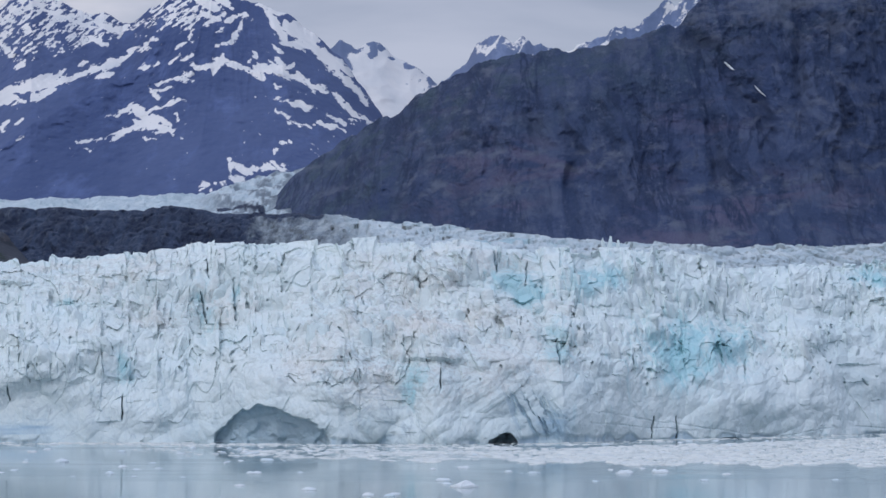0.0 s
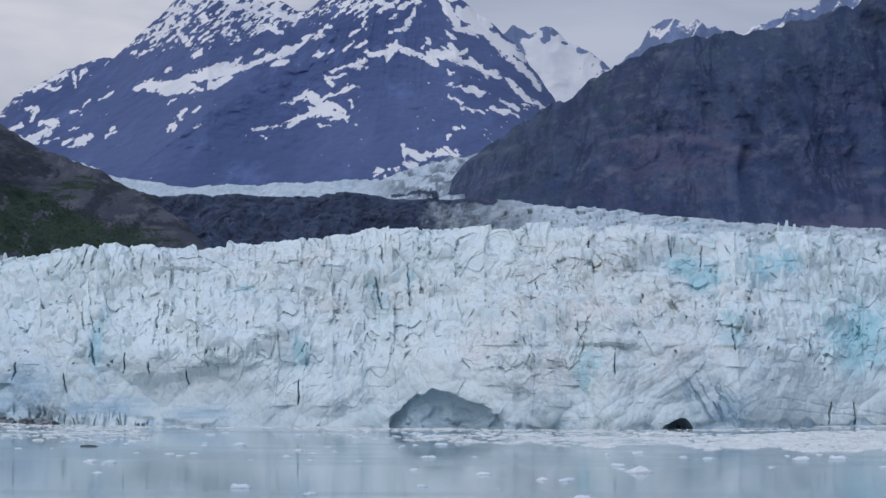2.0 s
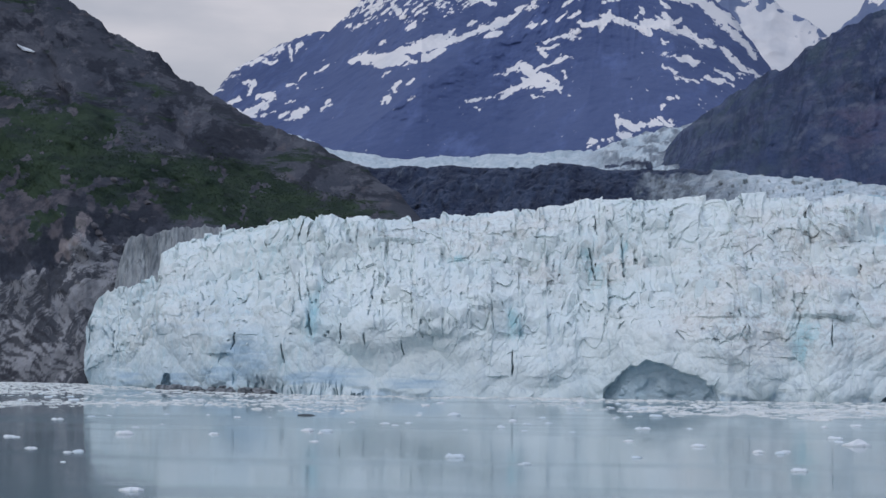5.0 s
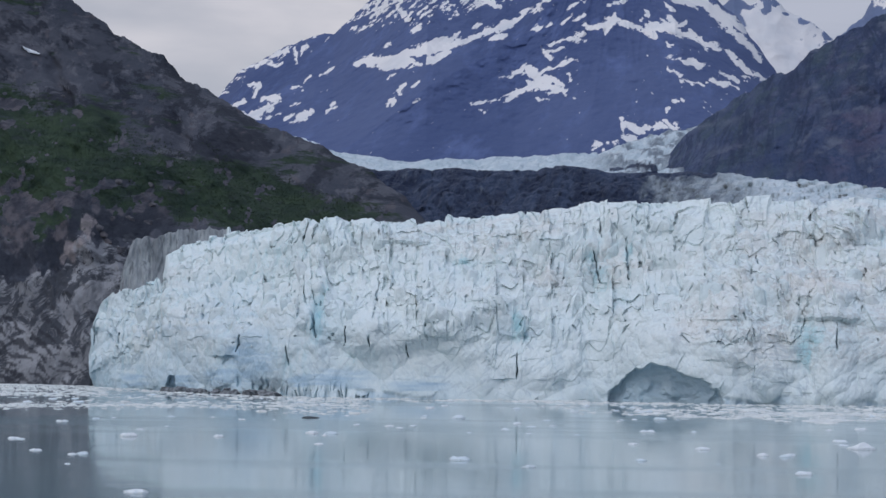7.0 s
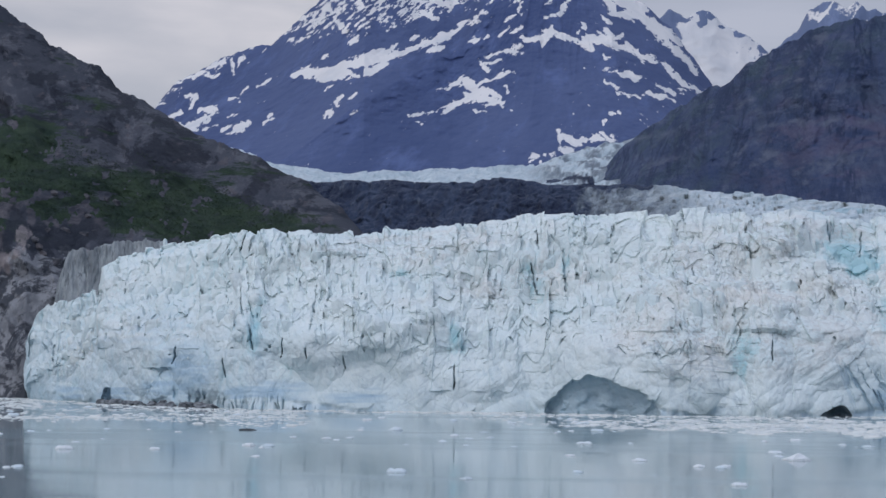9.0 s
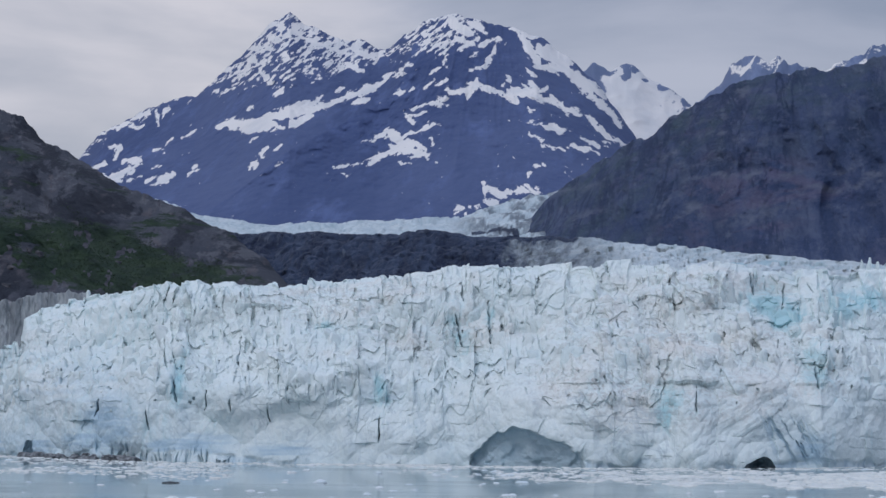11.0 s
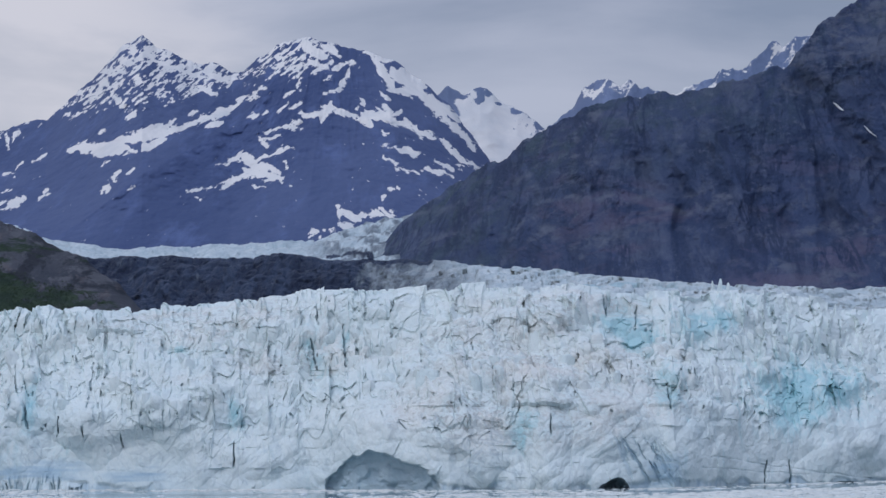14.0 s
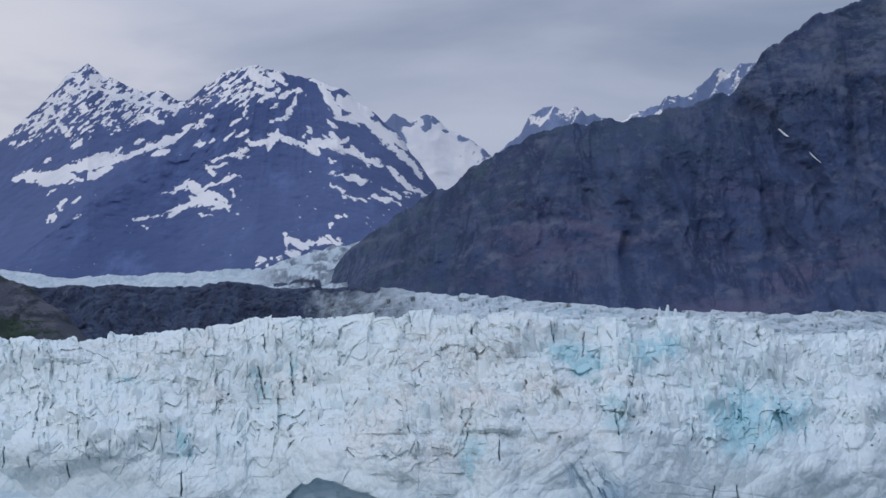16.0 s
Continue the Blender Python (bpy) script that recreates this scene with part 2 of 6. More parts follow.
def green_slope_material():
    m = Mat("grown_over_slope", 0.9, 0.15)
    c = m.mix(m.span(m.noise(60, 7, 0.62, (0.7, 0.05, 1.2), 0, -50), 0.36, 0.64), (0.048, 0.054, 0.072), (0.086, 0.089, 0.108))
    c = m.mix(m.span(m.noise(13, 8, 0.74, (0.55, 0.05, 1.2), 0, -50), 0.51, 0.59, 0, 0.75), c, (0.140, 0.138, 0.156))
    c = m.mix(m.span(m.noise(24, 8, 0.72, (0.5, 0.05, 1.2), 0, -58), 0.51, 0.57, 0, 0.8), c, (0.022, 0.025, 0.036))
    bare = m.mix(m.span(m.noise(10, 7, 0.7, (1, 0.1, 1)), 0.40, 0.60), (0.125, 0.112, 0.122), (0.045, 0.045, 0.058))
    c = m.mix(m.math("MULTIPLY", m.attr("bare"), 0.85), c, bare)
    green = m.mix(m.span(m.noise(17, 7, 0.66, (1, 0.3, 1.3)), 0.38, 0.62), (0.020, 0.036, 0.025), (0.040, 0.062, 0.036))
    green = m.mix(m.span(m.noise(9, 6, 0.7, (1, 0.3, 1.3)), 0.54, 0.66, 0, 0.6), green, (0.030, 0.036, 0.040))
    edge = m.math("ADD", m.attr("veg"), m.span(m.noise(42, 8, 0.7, (0.7, 0.05, 1.3)), 0.2, 0.8, -1.4, 1.4, False))
    c = m.mix(m.span(edge, 0.38, 0.66), c, green)
    slab = m.mix(m.span(m.noise(22, 7, 0.66, (1, 0.3, 0.7), 0.5), 0.38, 0.62), (0.31, 0.31, 0.325), (0.17, 0.172, 0.185))
    slab = m.mix(m.span(m.noise(13, 9, 0.74, (1, 0.3, 0.75), 0.7, -18), 0.47, 0.55, 0, 0.9), slab, (0.042, 0.046, 0.058))
    slab = m.mix(m.span(m.noise(5, 7, 0.74, (1, 0.1, 0.7), 0.8), 0.54, 0.66, 0, 0.7), slab, (0.06, 0.063, 0.075))
    slab = m.mix(m.span(m.noise(7, 7, 0.74, (1, 0.1, 0.6), 0.8), 0.60, 0.70, 0, 0.6), slab, (0.42, 0.42, 0.43))
    edge = m.math("ADD", m.attr("pale"), m.span(m.noise(16, 7, 0.7), 0.2, 0.8, -0.4, 0.4, False))
    c = m.mix(m.span(edge, 0.42, 0.60), c, slab)
    c = m.mix(m.math("MULTIPLY", m.attr("seam"), 0.8), c, (0.035, 0.036, 0.045))
    c = m.mix(m.attr("pink"), c, m.mix(m.span(m.noise(9, 7, 0.7), 0.4, 0.62), (0.33, 0.285, 0.28), (0.20, 0.175, 0.18)))
    # shade of the overhang, painted as a dark rock tone
    c = m.mix(m.math("MULTIPLY", m.attr("overhang_shade"), 0.85), c, m.mix(m.noise(14, 7, 0.7, (1, 0.1, 0.7)), (0.014, 0.018, 0.028), (0.040, 0.044, 0.058)))
    m.bump(m.noise(18, 8, 0.68, (0.6, 0.05, 1.2), 0, -52), 5.0, 1.0)
    m.bump(m.noise(3.5, 5, 0.65, (1, 0.1, 1)), 0.7, 0.8)
    return m.done(c)


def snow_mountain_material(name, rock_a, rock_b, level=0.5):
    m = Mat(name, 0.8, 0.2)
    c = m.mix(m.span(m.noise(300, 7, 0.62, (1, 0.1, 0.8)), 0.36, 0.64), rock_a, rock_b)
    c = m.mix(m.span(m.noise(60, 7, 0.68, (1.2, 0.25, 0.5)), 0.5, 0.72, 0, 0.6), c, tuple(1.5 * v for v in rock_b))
    edge = m.math("ADD", m.attr("snow"), m.span(m.noise(16, 8, 0.74, (1, 0.1, 1.15), 0.3), 0.2, 0.8, -0.5, 0.5, False))
    edge = m.math("ADD", edge, m.span(m.noise(8, 6, 0.75, (1, 0.1, 0.8)), 0.2, 0.8, -0.2, 0.2, False))
    white = m.mix(m.span(m.noise(120, 6), 0.4, 0.7), (0.80, 0.76, 0.745), (0.66, 0.65, 0.665))
    c = m.mix(m.span(edge, level - 0.07, level + 0.09), c, white)
    m.bump(m.noise(60, 8, 0.62), 6.0, 0.7)
    return m.done(c)


def water_material():
    m = Mat("milky_fjord_water", 0.06, 0.5)
    m.b.inputs["IOR"].default_value = 1.33
    c = m.mix(m.span(m.noise(140, 4, 0.5, (0.5, 1, 1)), 0.35, 0.65), (0.20, 0.275, 0.30), (0.255, 0.33, 0.35))
    m.bump(m.noise(26, 4, 0.5, (0.35, 1, 1)), 0.05, 0.6)
    m.bump(m.noise(2.4, 4, 0.55, (0.45, 1, 1)), 0.035, 0.75)
    return m.done(c, m.span(m.noise(90, 4, 0.6, (0.25, 1, 1)), 0.42, 0.62, 0.03, 0.13))


def floe_material(name="floating_ice", small=False):
    m = Mat(name, 0.5, 0.4)
    own = m.n.new("ShaderNodeNewGeometry").outputs["Random Per Island"] if small else m.random()
    c = m.mix(m.span(own, 0.2, 1.0), (0.80, 0.80, 0.765) if small else (0.82, 0.835, 0.84), (0.68, 0.70, 0.69) if small else (0.68, 0.75, 0.79))
    c = m.mix(m.span(m.noise(0.9, 5, 0.65), 0.5, 0.72, 0, 0.5), c, (0.58, 0.70, 0.76))
    m.bump(m.noise(0.6, 5, 0.65), 0.15, 0.9)
    return m.done(c)


def stone_material(name, a, b):
    m = Mat(name, 0.85, 0.2)
    c = m.mix(m.span(m.noise(2.2, 6, 0.65), 0.38, 0.62), a, b)
    m.bump(m.noise(1.0, 6, 0.65), 0.3, 1.0)
    return m.done(c)


def outcrop_material():
    m = Mat("outcrop_rock", 0.85, 0.2)
    c = m.mix(m.span(m.noise(5, 7, 0.7), 0.38, 0.62), (0.045, 0.047, 0.058), (0.115, 0.110, 0.120))
    c = m.mix(m.span(m.random(), 0.6, 1.0, 0, 0.5), c, (0.19, 0.165, 0.165))
    m.bump(m.noise(3, 7, 0.7), 0.9, 1.0)
    return m.done(c)


def old_snow_material():
    m = Mat("old_snow", 0.7, 0.2)
    c = m.mix(m.span(m.noise(6, 6, 0.65), 0.40, 0.68), (0.80, 0.81, 0.82), (0.55, 0.56, 0.58))
    m.bump(m.noise(3, 5), 0.4, 0.7)
    return m.done(c)


def leaf_material():
    m = Mat("alder_leaves", 0.8, 0.2)
    c = m.mix(m.noise(18, 5, 0.6), (0.028, 0.045, 0.028), (0.050, 0.072, 0.041))
    return m.done(c)


BRASH = floe_material("small_floating_ice", True)
ICE, ICE_PIECE, UPPER_ICE = ice_material(), ice_material("serac_ice", True), upper_ice_material()
OLD_SNOW = old_snow_material()
OLD_ICE = old_ice_material()
DARK_ROCK, SLOPE, WATER, FLOE, LEAF = dark_rock_material(), green_slope_material(), water_material(), floe_material(), leaf_material()
# haze is mixed into both rock colours, paler for the far peaks
HAZY_MOUNTAIN = snow_mountain_material("hazy_rock_with_snow", (0.055, 0.080, 0.185), (0.086, 0.114, 0.232))
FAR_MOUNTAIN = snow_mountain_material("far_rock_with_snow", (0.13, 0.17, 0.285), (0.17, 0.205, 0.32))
OUTCROP = outcrop_material()
RUBBLE = stone_material("dirty_rubble", (0.085, 0.09, 0.10), (0.30, 0.31, 0.325))
DARK_CHUNK = stone_material("dark_dirty_ice", (0.04, 0.045, 0.05), (0.10, 0.11, 0.12))


# ---------------------------------------------------------------- noise and sheets
def hashed(i, j, k, seed):
    h = (i.astype(np.int64) * 374761393 + j.astype(np.int64) * 668265263 + k.astype(np.int64) * 2147483647 + seed * 974634777) & 0xFFFFFFFF
    h = ((h ^ (h >> 13)) * 1274126177) & 0xFFFFFFFF
    h = ((h ^ (h >> 16)) * 2246822519) & 0xFFFFFFFF
    return ((h ^ (h >> 15)) & 0xFFFFFF) / float(0x1000000)


def value(x, y, z, seed=0):
    """Smooth noise from -1 to 1."""
    i, j, k = np.floor(x), np.floor(y), np.floor(z)
    u, v, w = x - i, y - j, z - k
    u, v, w = (q * q * q * (q * (q * 6 - 15) + 10) for q in (u, v, w))
    total = 0.0
    for a in (0, 1):
        for b in (0, 1):
            for c in (0, 1):
                total = total + hashed(i + a, j + b, k + c, seed) * (u if a else 1 - u) * (v if b else 1 - v) * (w if c else 1 - w)
    return total * 2 - 1


def fbm(x, y, z, octaves=5, gain=0.5, seed=0):
    total, amp = 0.0, 1.0
    for o in range(octaves):
        total = total + amp * value(x, y, z, seed + o)
        x, y, z, amp = x * 2.03 + 5.1, y * 2.03 + 1.7, z * 2.03 + 9.2, amp * gain
    return total


def ridged(x, y, z, octaves=5, gain=0.5, seed=0):
    """Sharp crests, about 0 to 1."""
    total, amp, norm = 0.0, 1.0, 0.0
    for o in range(octaves):
        total = total + amp * (1 - np.abs(value(x, y, z, seed + o))) ** 2
        norm += amp
        x, y, z, amp = x * 2.1 + 3.3, y * 2.1 + 7.9, z * 2.1 + 2.1, amp * gain
    return total / norm


def blocks(x, y, seed=0):
    """Cells: a number for each, the way from its middle, the distance to its edge, and how upright that edge is."""
    i, j = np.floor(x), np.floor(y)
    f1, f2 = np.full(x.shape, 9.0), np.full(x.shape, 9.0)
    pick, dx, dy = np.zeros(x.shape), np.zeros(x.shape), np.zeros(x.shape)
    ox, oy = np.zeros(x.shape), np.zeros(x.shape)
    zero = np.zeros(x.shape)
    for a in (-1, 0, 1):
        for b in (-1, 0, 1):
            px = i + a + 0.1 + 0.8 * hashed(i + a, j + b, zero, seed)
            py = j + b + 0.1 + 0.8 * hashed(i + a, j + b, zero + 1, seed)
            d = np.hypot(x - px, y - py)
            near = d < f1
            second = ~near & (d < f2)
            ox, oy = np.where(near, dx, np.where(second, x - px, ox)), np.where(near, dy, np.where(second, y - py, oy))
            f2 = np.where(near, f1, np.minimum(f2, d))
            f1 = np.where(near, d, f1)
            pick = np.where(near, hashed(i + a, j + b, zero + 2, seed), pick)
            dx, dy = np.where(near, x - px, dx), np.where(near, y - py, dy)
    ex, ey = ox - dx, oy - dy
    return pick, dx, dy, f2 - f1, np.abs(ex) / (np.hypot(ex, ey) + 1e-6)


def facets(x, y, seed=0, slope=1.0, swell=0.55):
    """A broken surface of flat faces that meet in straight edges: the highest of many tilted planes. Also a number for each face."""
    i, j = np.floor(x), np.floor(y)
    best, pick = np.full(x.shape, -99.0), np.zeros(x.shape)
    zero = np.zeros(x.shape)
    for a in (-1, 0, 1):
        for b in (-1, 0, 1):
            dx = x - (i + a + 0.1 + 0.8 * hashed(i + a, j + b, zero, seed))
            dy = y - (j + b + 0.1 + 0.8 * hashed(i + a, j + b, zero + 1, seed))
            own = hashed(i + a, j + b, zero + 2, seed)
            h = 0.35 * own + slope * (dx * (again(own, 1) - 0.5) + dy * (again(own, 2) - 0.55)) * 2 - swell * (dx * dx + dy * dy)
            best, pick = np.where(h > best, h, best), np.where(h > best, own, pick)
    return best, pick


def again(pick, n):
    """Another number from 0 to 1 for the same cell."""
    return (pick * 9301.0 + n * 0.6180339) * 7.13 % 1.0


def smooth(x, lo, hi):
    t = np.clip((x - lo) / (hi - lo), 0, 1)
    return t * t * (3 - 2 * t)


def curve(at, rows, col):
    """A column of the rows, over their first one."""
    rows = np.array(rows, float)
    return np.interp(at, rows[:, 0], rows[:, col])


def near_line(px, py, line):
    """The distance to a line, and how far along it."""
    x1, y1, x2, y2 = line
    vx, vy = x2 - x1, y2 - y1
    t = np.clip(((px - x1) * vx + (py - y1) * vy) / (vx * vx + vy * vy), 0, 1)
    return np.hypot(px - x1 - t * vx, py - y1 - t * vy), t


def sheet(name, X, Y, Z, material, parent=None, label="", flat=False, **attributes):
    """A surface over a grid of rows and columns, as one mesh."""
    rows, cols = X.shape
    co = np.stack([X, Y, Z], -1).reshape(-1, 3)
    n = np.arange(rows * cols).reshape(rows, cols)
    quads = np.stack([n[:-1, :-1], n[:-1, 1:], n[1:, 1:], n[1:, :-1]], -1).reshape(-1)
    me = bpy.data.meshes.new(name)
    me.vertices.add(len(co))
    me.vertices.foreach_set("co", co.reshape(-1).astype(np.float32))
    me.loops.add(len(quads))
    me.loops.foreach_set("vertex_index", quads.astype(np.int32))
    me.polygons.add(len(quads) // 4)
    me.polygons.foreach_set("loop_start", np.arange(0, len(quads), 4, dtype=np.int32))
    me.polygons.foreach_set("use_smooth", np.full(len(quads) // 4, not flat))
    me.update(calc_edges=True)
    for key, val in attributes.items():
        me.attributes.new(key, "FLOAT", "POINT").data.foreach_set("value", np.clip(val, -1, 2).reshape(-1).astype(np.float32))
    me.materials.append(material)
    ob = new(name, me)
    ob.parent = parent
    if label:
        ob["label"] = label
    return ob


def part(name, bm, material, parent=None, label="", flat=True):
    me = bpy.data.meshes.new(name)
    bm.to_mesh(me)
    bm.free()
    me.polygons.foreach_set("use_smooth", np.full(len(me.polygons), not flat))
    me.materials.append(material)
    ob = new(name, me)
    ob.parent = parent
    if label:
        ob["label"] = label
    return ob


def empty(name, x, y, z):
    ob = new(name)
    ob.location = (x, y, z)
    return ob


def bearing(X, Y):
    """Thousandths across for one ahead, as sighted from the deck."""
    return 1000 * X / Y


def rise(Y, Z):
    return 1000 * (Z - EYE) / Y


# ---------------------------------------------------------------- water
def fjord():
    far = 4800
    xs = np.linspace(-far, far, 41)
    X, Y = np.meshgrid(xs, xs)
    ob = sheet("water", X, Y, np.zeros(X.shape), WATER)
    return tagged(ob, "still milky grey-blue fjord water with fine ripples", "water", kind="structure")


fjord()

# ---------------------------------------------------------------- glacier
# bearing, distance of the waterline
FRONT = [(-374, 1420), (-369, 1090), (-362, 1075), (-330, 1015), (-300, 975), (-253, 925), (-186, 922), (-117, 920), (-50, 888), (3, 892), (57, 912),
         (99, 960), (138, 994), (174, 1036), (209, 1085), (260, 1180), (340, 1330)]
# bearing, rise of the crest of the front
CREST = [(-374, 10), (-368.5, 2), (-366, 15), (-359, 23), (-344, 26), (-333.5, 30), (-331, 42), (-321, 48), (-312, 51), (-289, 56.5), (-277, 58), (-259, 60.5),
         (-237, 58), (-217, 58.5), (-197, 61), (-178, 62.3), (-152, 65), (-130, 66), (-117, 67.5), (-100, 67.5), (-50, 68.5), (-23, 69), (4, 68), (23, 66),
         (59, 66), (86, 64.5), (113, 63), (140, 60), (167, 59), (213, 58), (340, 54)]
# share of the height, share of the setback
RISE_OF_FACE = [(0, 0.0), (0.10, 0.01), (0.30, 0.05), (0.40, 0.12), (0.47, 0.22), (0.60, 0.38), (0.66, 0.50), (0.84, 0.64), (0.93, 0.80), (1.0, 1.0)]
# open crevasses: bearing and rise at both ends, half-width
CREVASSES = [
    (-113.8, 59.0, -112.4, 49.5, 0.8), (-101.0, 49.5, -99.2, 29.1, 1.1), (-116.4, 44.1, -113.3, 30.5, 1.1), (23.9, 63.6, 26.1, 54.9, 1.4),
    (41.0, 60.4, 39.6, 49.5, 0.8), (54.5, 22.4, 56.3, 10.2, 1.4), (-11.9, 52.2, -10.6, 45.4, 0.8), (105.3, 52.2, 106.4, 46.8, 0.8),
    (123.8, 59.0, 124.6, 49.5, 0.8), (146.5, 12.9, 144.5, 4.0, 0.7), (91.0, 17.0, 90.1, 6.1, 0.6), (100.3, -14.1, 99.4, -24.9, 0.7),
    (111.1, -14.1, 111.6, -24.9, 0.7), (-153.9, -2.0, -153.0, -16.8, 0.6), (-1.1, 11.6, -1.6, -2.0, 0.8), (-39.1, 41.3, -37.7, 34.6, 0.8),
    (1.6, 52.2, 3.8, 48.1, 0.8), (66.7, 29.1, 68.0, 22.9, 1.1), (137.4, 54.9, 137.8, 44.1, 0.7)]
CREVASSES_LEFT = [
    (-221.9, 28.3, -223.7, 11.7, 1.1), (-256.1, 18.5, -254.2, 2.3, 1.6), (-268.0, -1.6, -267.0, -11.7, 0.9), (-311.3, 18.3, -311.8, 9.3, 1.1),
    (-291.8, 3.0, -294.1, -5.5, 0.9), (-237.9, 8.8, -239.9, -0.9, 0.7), (-225.9, 4.7, -226.4, -1.4, 0.7), (-208.0, 0.7, -207.4, -6.8, 0.6),
    (-198.2, 11.0, -198.8, 7.1, 1.1), (-224.0, 49.2, -223.1, 43.6, 0.6), (-355.2, 4.0, -355.9, -4.5, 0.6), (-153.5, -8.5, -153.1, -17.3, 0.6)]
# clear blue ice, with painted facet shade left of -90: bearing, rise, half-width, half-height
BLUE_ICE = [(33, 52, 9, 7), (41, 45, 7, 7), (76, 52, 10, 5), (113, 16, 14, 12), (137, 20, 9, 8), (-16, 1, 7, 9), (-115, 37, 5, 9), (-100, 40, 3, 10),
            (-180, 39, 6, 3), (54, 20, 6, 8), (211, 52, 12, 6), (-153, 9, 4, 8), (-254, 10, 4, 9)]
# grey-blue washed ice at the foot: bearing, rise, half-width, half-height
WASHED_ICE = [(-201, -21, 16, 3), (-286, -9, 15, 13), (-300, -17, 14, 6), (-245, -18, 20, 4), (-347, -19, 9, 4), (-322, -20, 12, 4), (-262, -19, 8, 3), (52, -19, 9, 8)]
# caves at the waterline: bearing of the top, width to both sides, height in thousandths, depth in metres, how the far side falls
CAVES = [(-88, 21.5, 35, 18.0, 10, 1.2), (28.2, 7, 8, 5.2, 12, 1.8), (-327.5, 3.2, 2.4, 6.4, 5, 1.6)]
# thin long fractures low on the face
FRACTURES = [(72, -13.0, 98, -16.0), (98, -16.0, 122, -20.0), (122, -20.0, 150, -23.5), (70, -18, 120, -21.5), (103, -13, 101, -25), (118, -14, 119, -24), (128, -19, 127, -26),
             (86, -4, 84, -16), (196, -19, 226, -21.5), (180, -23, 176, -14), (160, -24, 185, -20)]


def ice_front(parent):
    cols, rows = 1560, 280
    u = np.linspace(0, 1, cols)
    # the first columns turn the corner, the others follow the front evenly
    bear = np.where(u < 0.03, -374 + 5 * u / 0.03, np.where(u < 0.93, -369 + (245 + 369) * (u - 0.03) / 0.90, 245 + 95 * (u - 0.93) / 0.07))
    v = np.concatenate([np.linspace(0, 1, rows - 14), np.linspace(1.02, 1.4, 14)])
    B, V = np.meshgrid(bear, v)
    Vf = np.minimum(V, 1)
    yw = curve(B, FRONT, 1)
    yw = yw + 4.0 * value(B / 22, B * 0, B * 0, 5) + 0.5 * value(B / 5, B * 0, B * 0, 6)
    setback = 24 + 86 * smooth(B, -366, -300)
    wob = 0.05 * fbm(B / 45, Vf * 3, B * 0, 3, 0.5, 11) * np.sin(np.pi * Vf)
    share = np.clip(Vf + wob, 0, 1)
    # upright blocks with a step behind each: columns of their own width, steps of their own height
    metres = B * 0.95
    tall_rows = 85 * Vf
    out, lift, crack_shade = np.zeros(B.shape), np.zeros(B.shape), np.zeros(B.shape)
    stepped = share
    foot_line = share + 0.16 * fbm(metres / 38, 0 * B, 0 * B, 4, 0.55, 38) + 0.05 * value(metres / 9, tall_rows / 9, 0 * B, 39)
    for width, tall, hold, push, seed in ((14.0, 20.0, 0.42, 2.2, 31), (7.5, 11.0, 0.20, 0.7, 32)):
        sway = 0.9 * fbm(metres / 26, tall_rows / 30, 0 * B, 3, 0.5, seed + 1) + 0.16 * tall_rows * value(metres / 60, tall_rows / 60, 0 * B, seed + 2)
        col = (metres + sway) / width
        col = col + 0.33 * np.sin(6.2832 * col + 6 * hashed(np.floor(col / 3), 0 * col, 0 * col, seed))
        ci = np.floor(col)
        dx = col - ci - 0.5
        own = 0.65 + 0.8 * hashed(ci, 0 * ci, 0 * ci, seed + 3)
        level = tall_rows / (tall * own) + hashed(ci, 0 * ci + 1, 0 * ci, seed + 4)
        level = level + dx * (hashed(ci, 0 * ci + 5, 0 * ci + 2, seed) - 0.5) * 1.3
        cj = np.floor(level)
        t = level - cj
        pick = hashed(ci, cj, 0 * ci + 3, seed + 5)
        low = np.clip((cj - hashed(ci, 0 * ci + 1, 0 * ci, seed + 4)) * tall * own / 85, 0, 1)
        high_end = np.clip(low + tall * own / 85, 0, 1)
        step = low + (high_end - low) * smooth(t, 0.70, 1.0)
        chaos = smooth(fbm(metres / 55, tall_rows / 35, 0 * B, 3, 0.5, 37), -0.45, 0.15)
        grip = hold * smooth(foot_line, 0.22, 0.50) * (0.55 + 0.45 * chaos)
        stepped = stepped + grip * (step + (share - Vf) - stepped)
        rough = 0.06 + 0.94 * smooth(foot_line, 0.18, 0.50)
        out += rough * push * ((pick - 0.45) + dx * (again(pick, 2) - 0.5) * 2.2 - (t - 0.5) * (again(pick, 3) - 0.35) * 0.9)
        lift += rough * push * 0.9 * (again(pick, 4) - 0.5) * smooth(t, 0.2, 0.9)
        lift += (4.5 if seed == 31 else 1.4) * (hashed(ci, 0 * ci + 9, 0 * ci, seed) - 0.5 + 0.5 * dx * (again(pick, 7) - 0.5)) * smooth(share, 0.78, 0.97)
        gap = (1 - smooth(np.minimum(0.5 - dx, 0.5 + dx), 0.005, 0.045)) * (again(pick, 5) < 0.3) * rough * np.sin(np.pi * np.clip(t, 0.02, 0.98))
        out -= gap * push * 0.6
        crack_shade = np.maximum(crack_shade, 0.06 * gap * smooth(share, 0.3, 0.5))
    back = curve(np.clip(stepped, 0, 1), RISE_OF_FACE, 1) * setback
    crest_rise = curve(B, CREST, 1) - 1.6 * smooth(B, -335, -310)
    top = EYE + crest_rise / 1000 * (yw + setback)
    X, Y, Z = B / 1000 * yw, yw + back, top * Vf
    X = B / 1000 * Y
    over = np.maximum(V - 1, 0)
    Y = Y + over * 260
    Z = Z - over * 55
    X = B / 1000 * Y
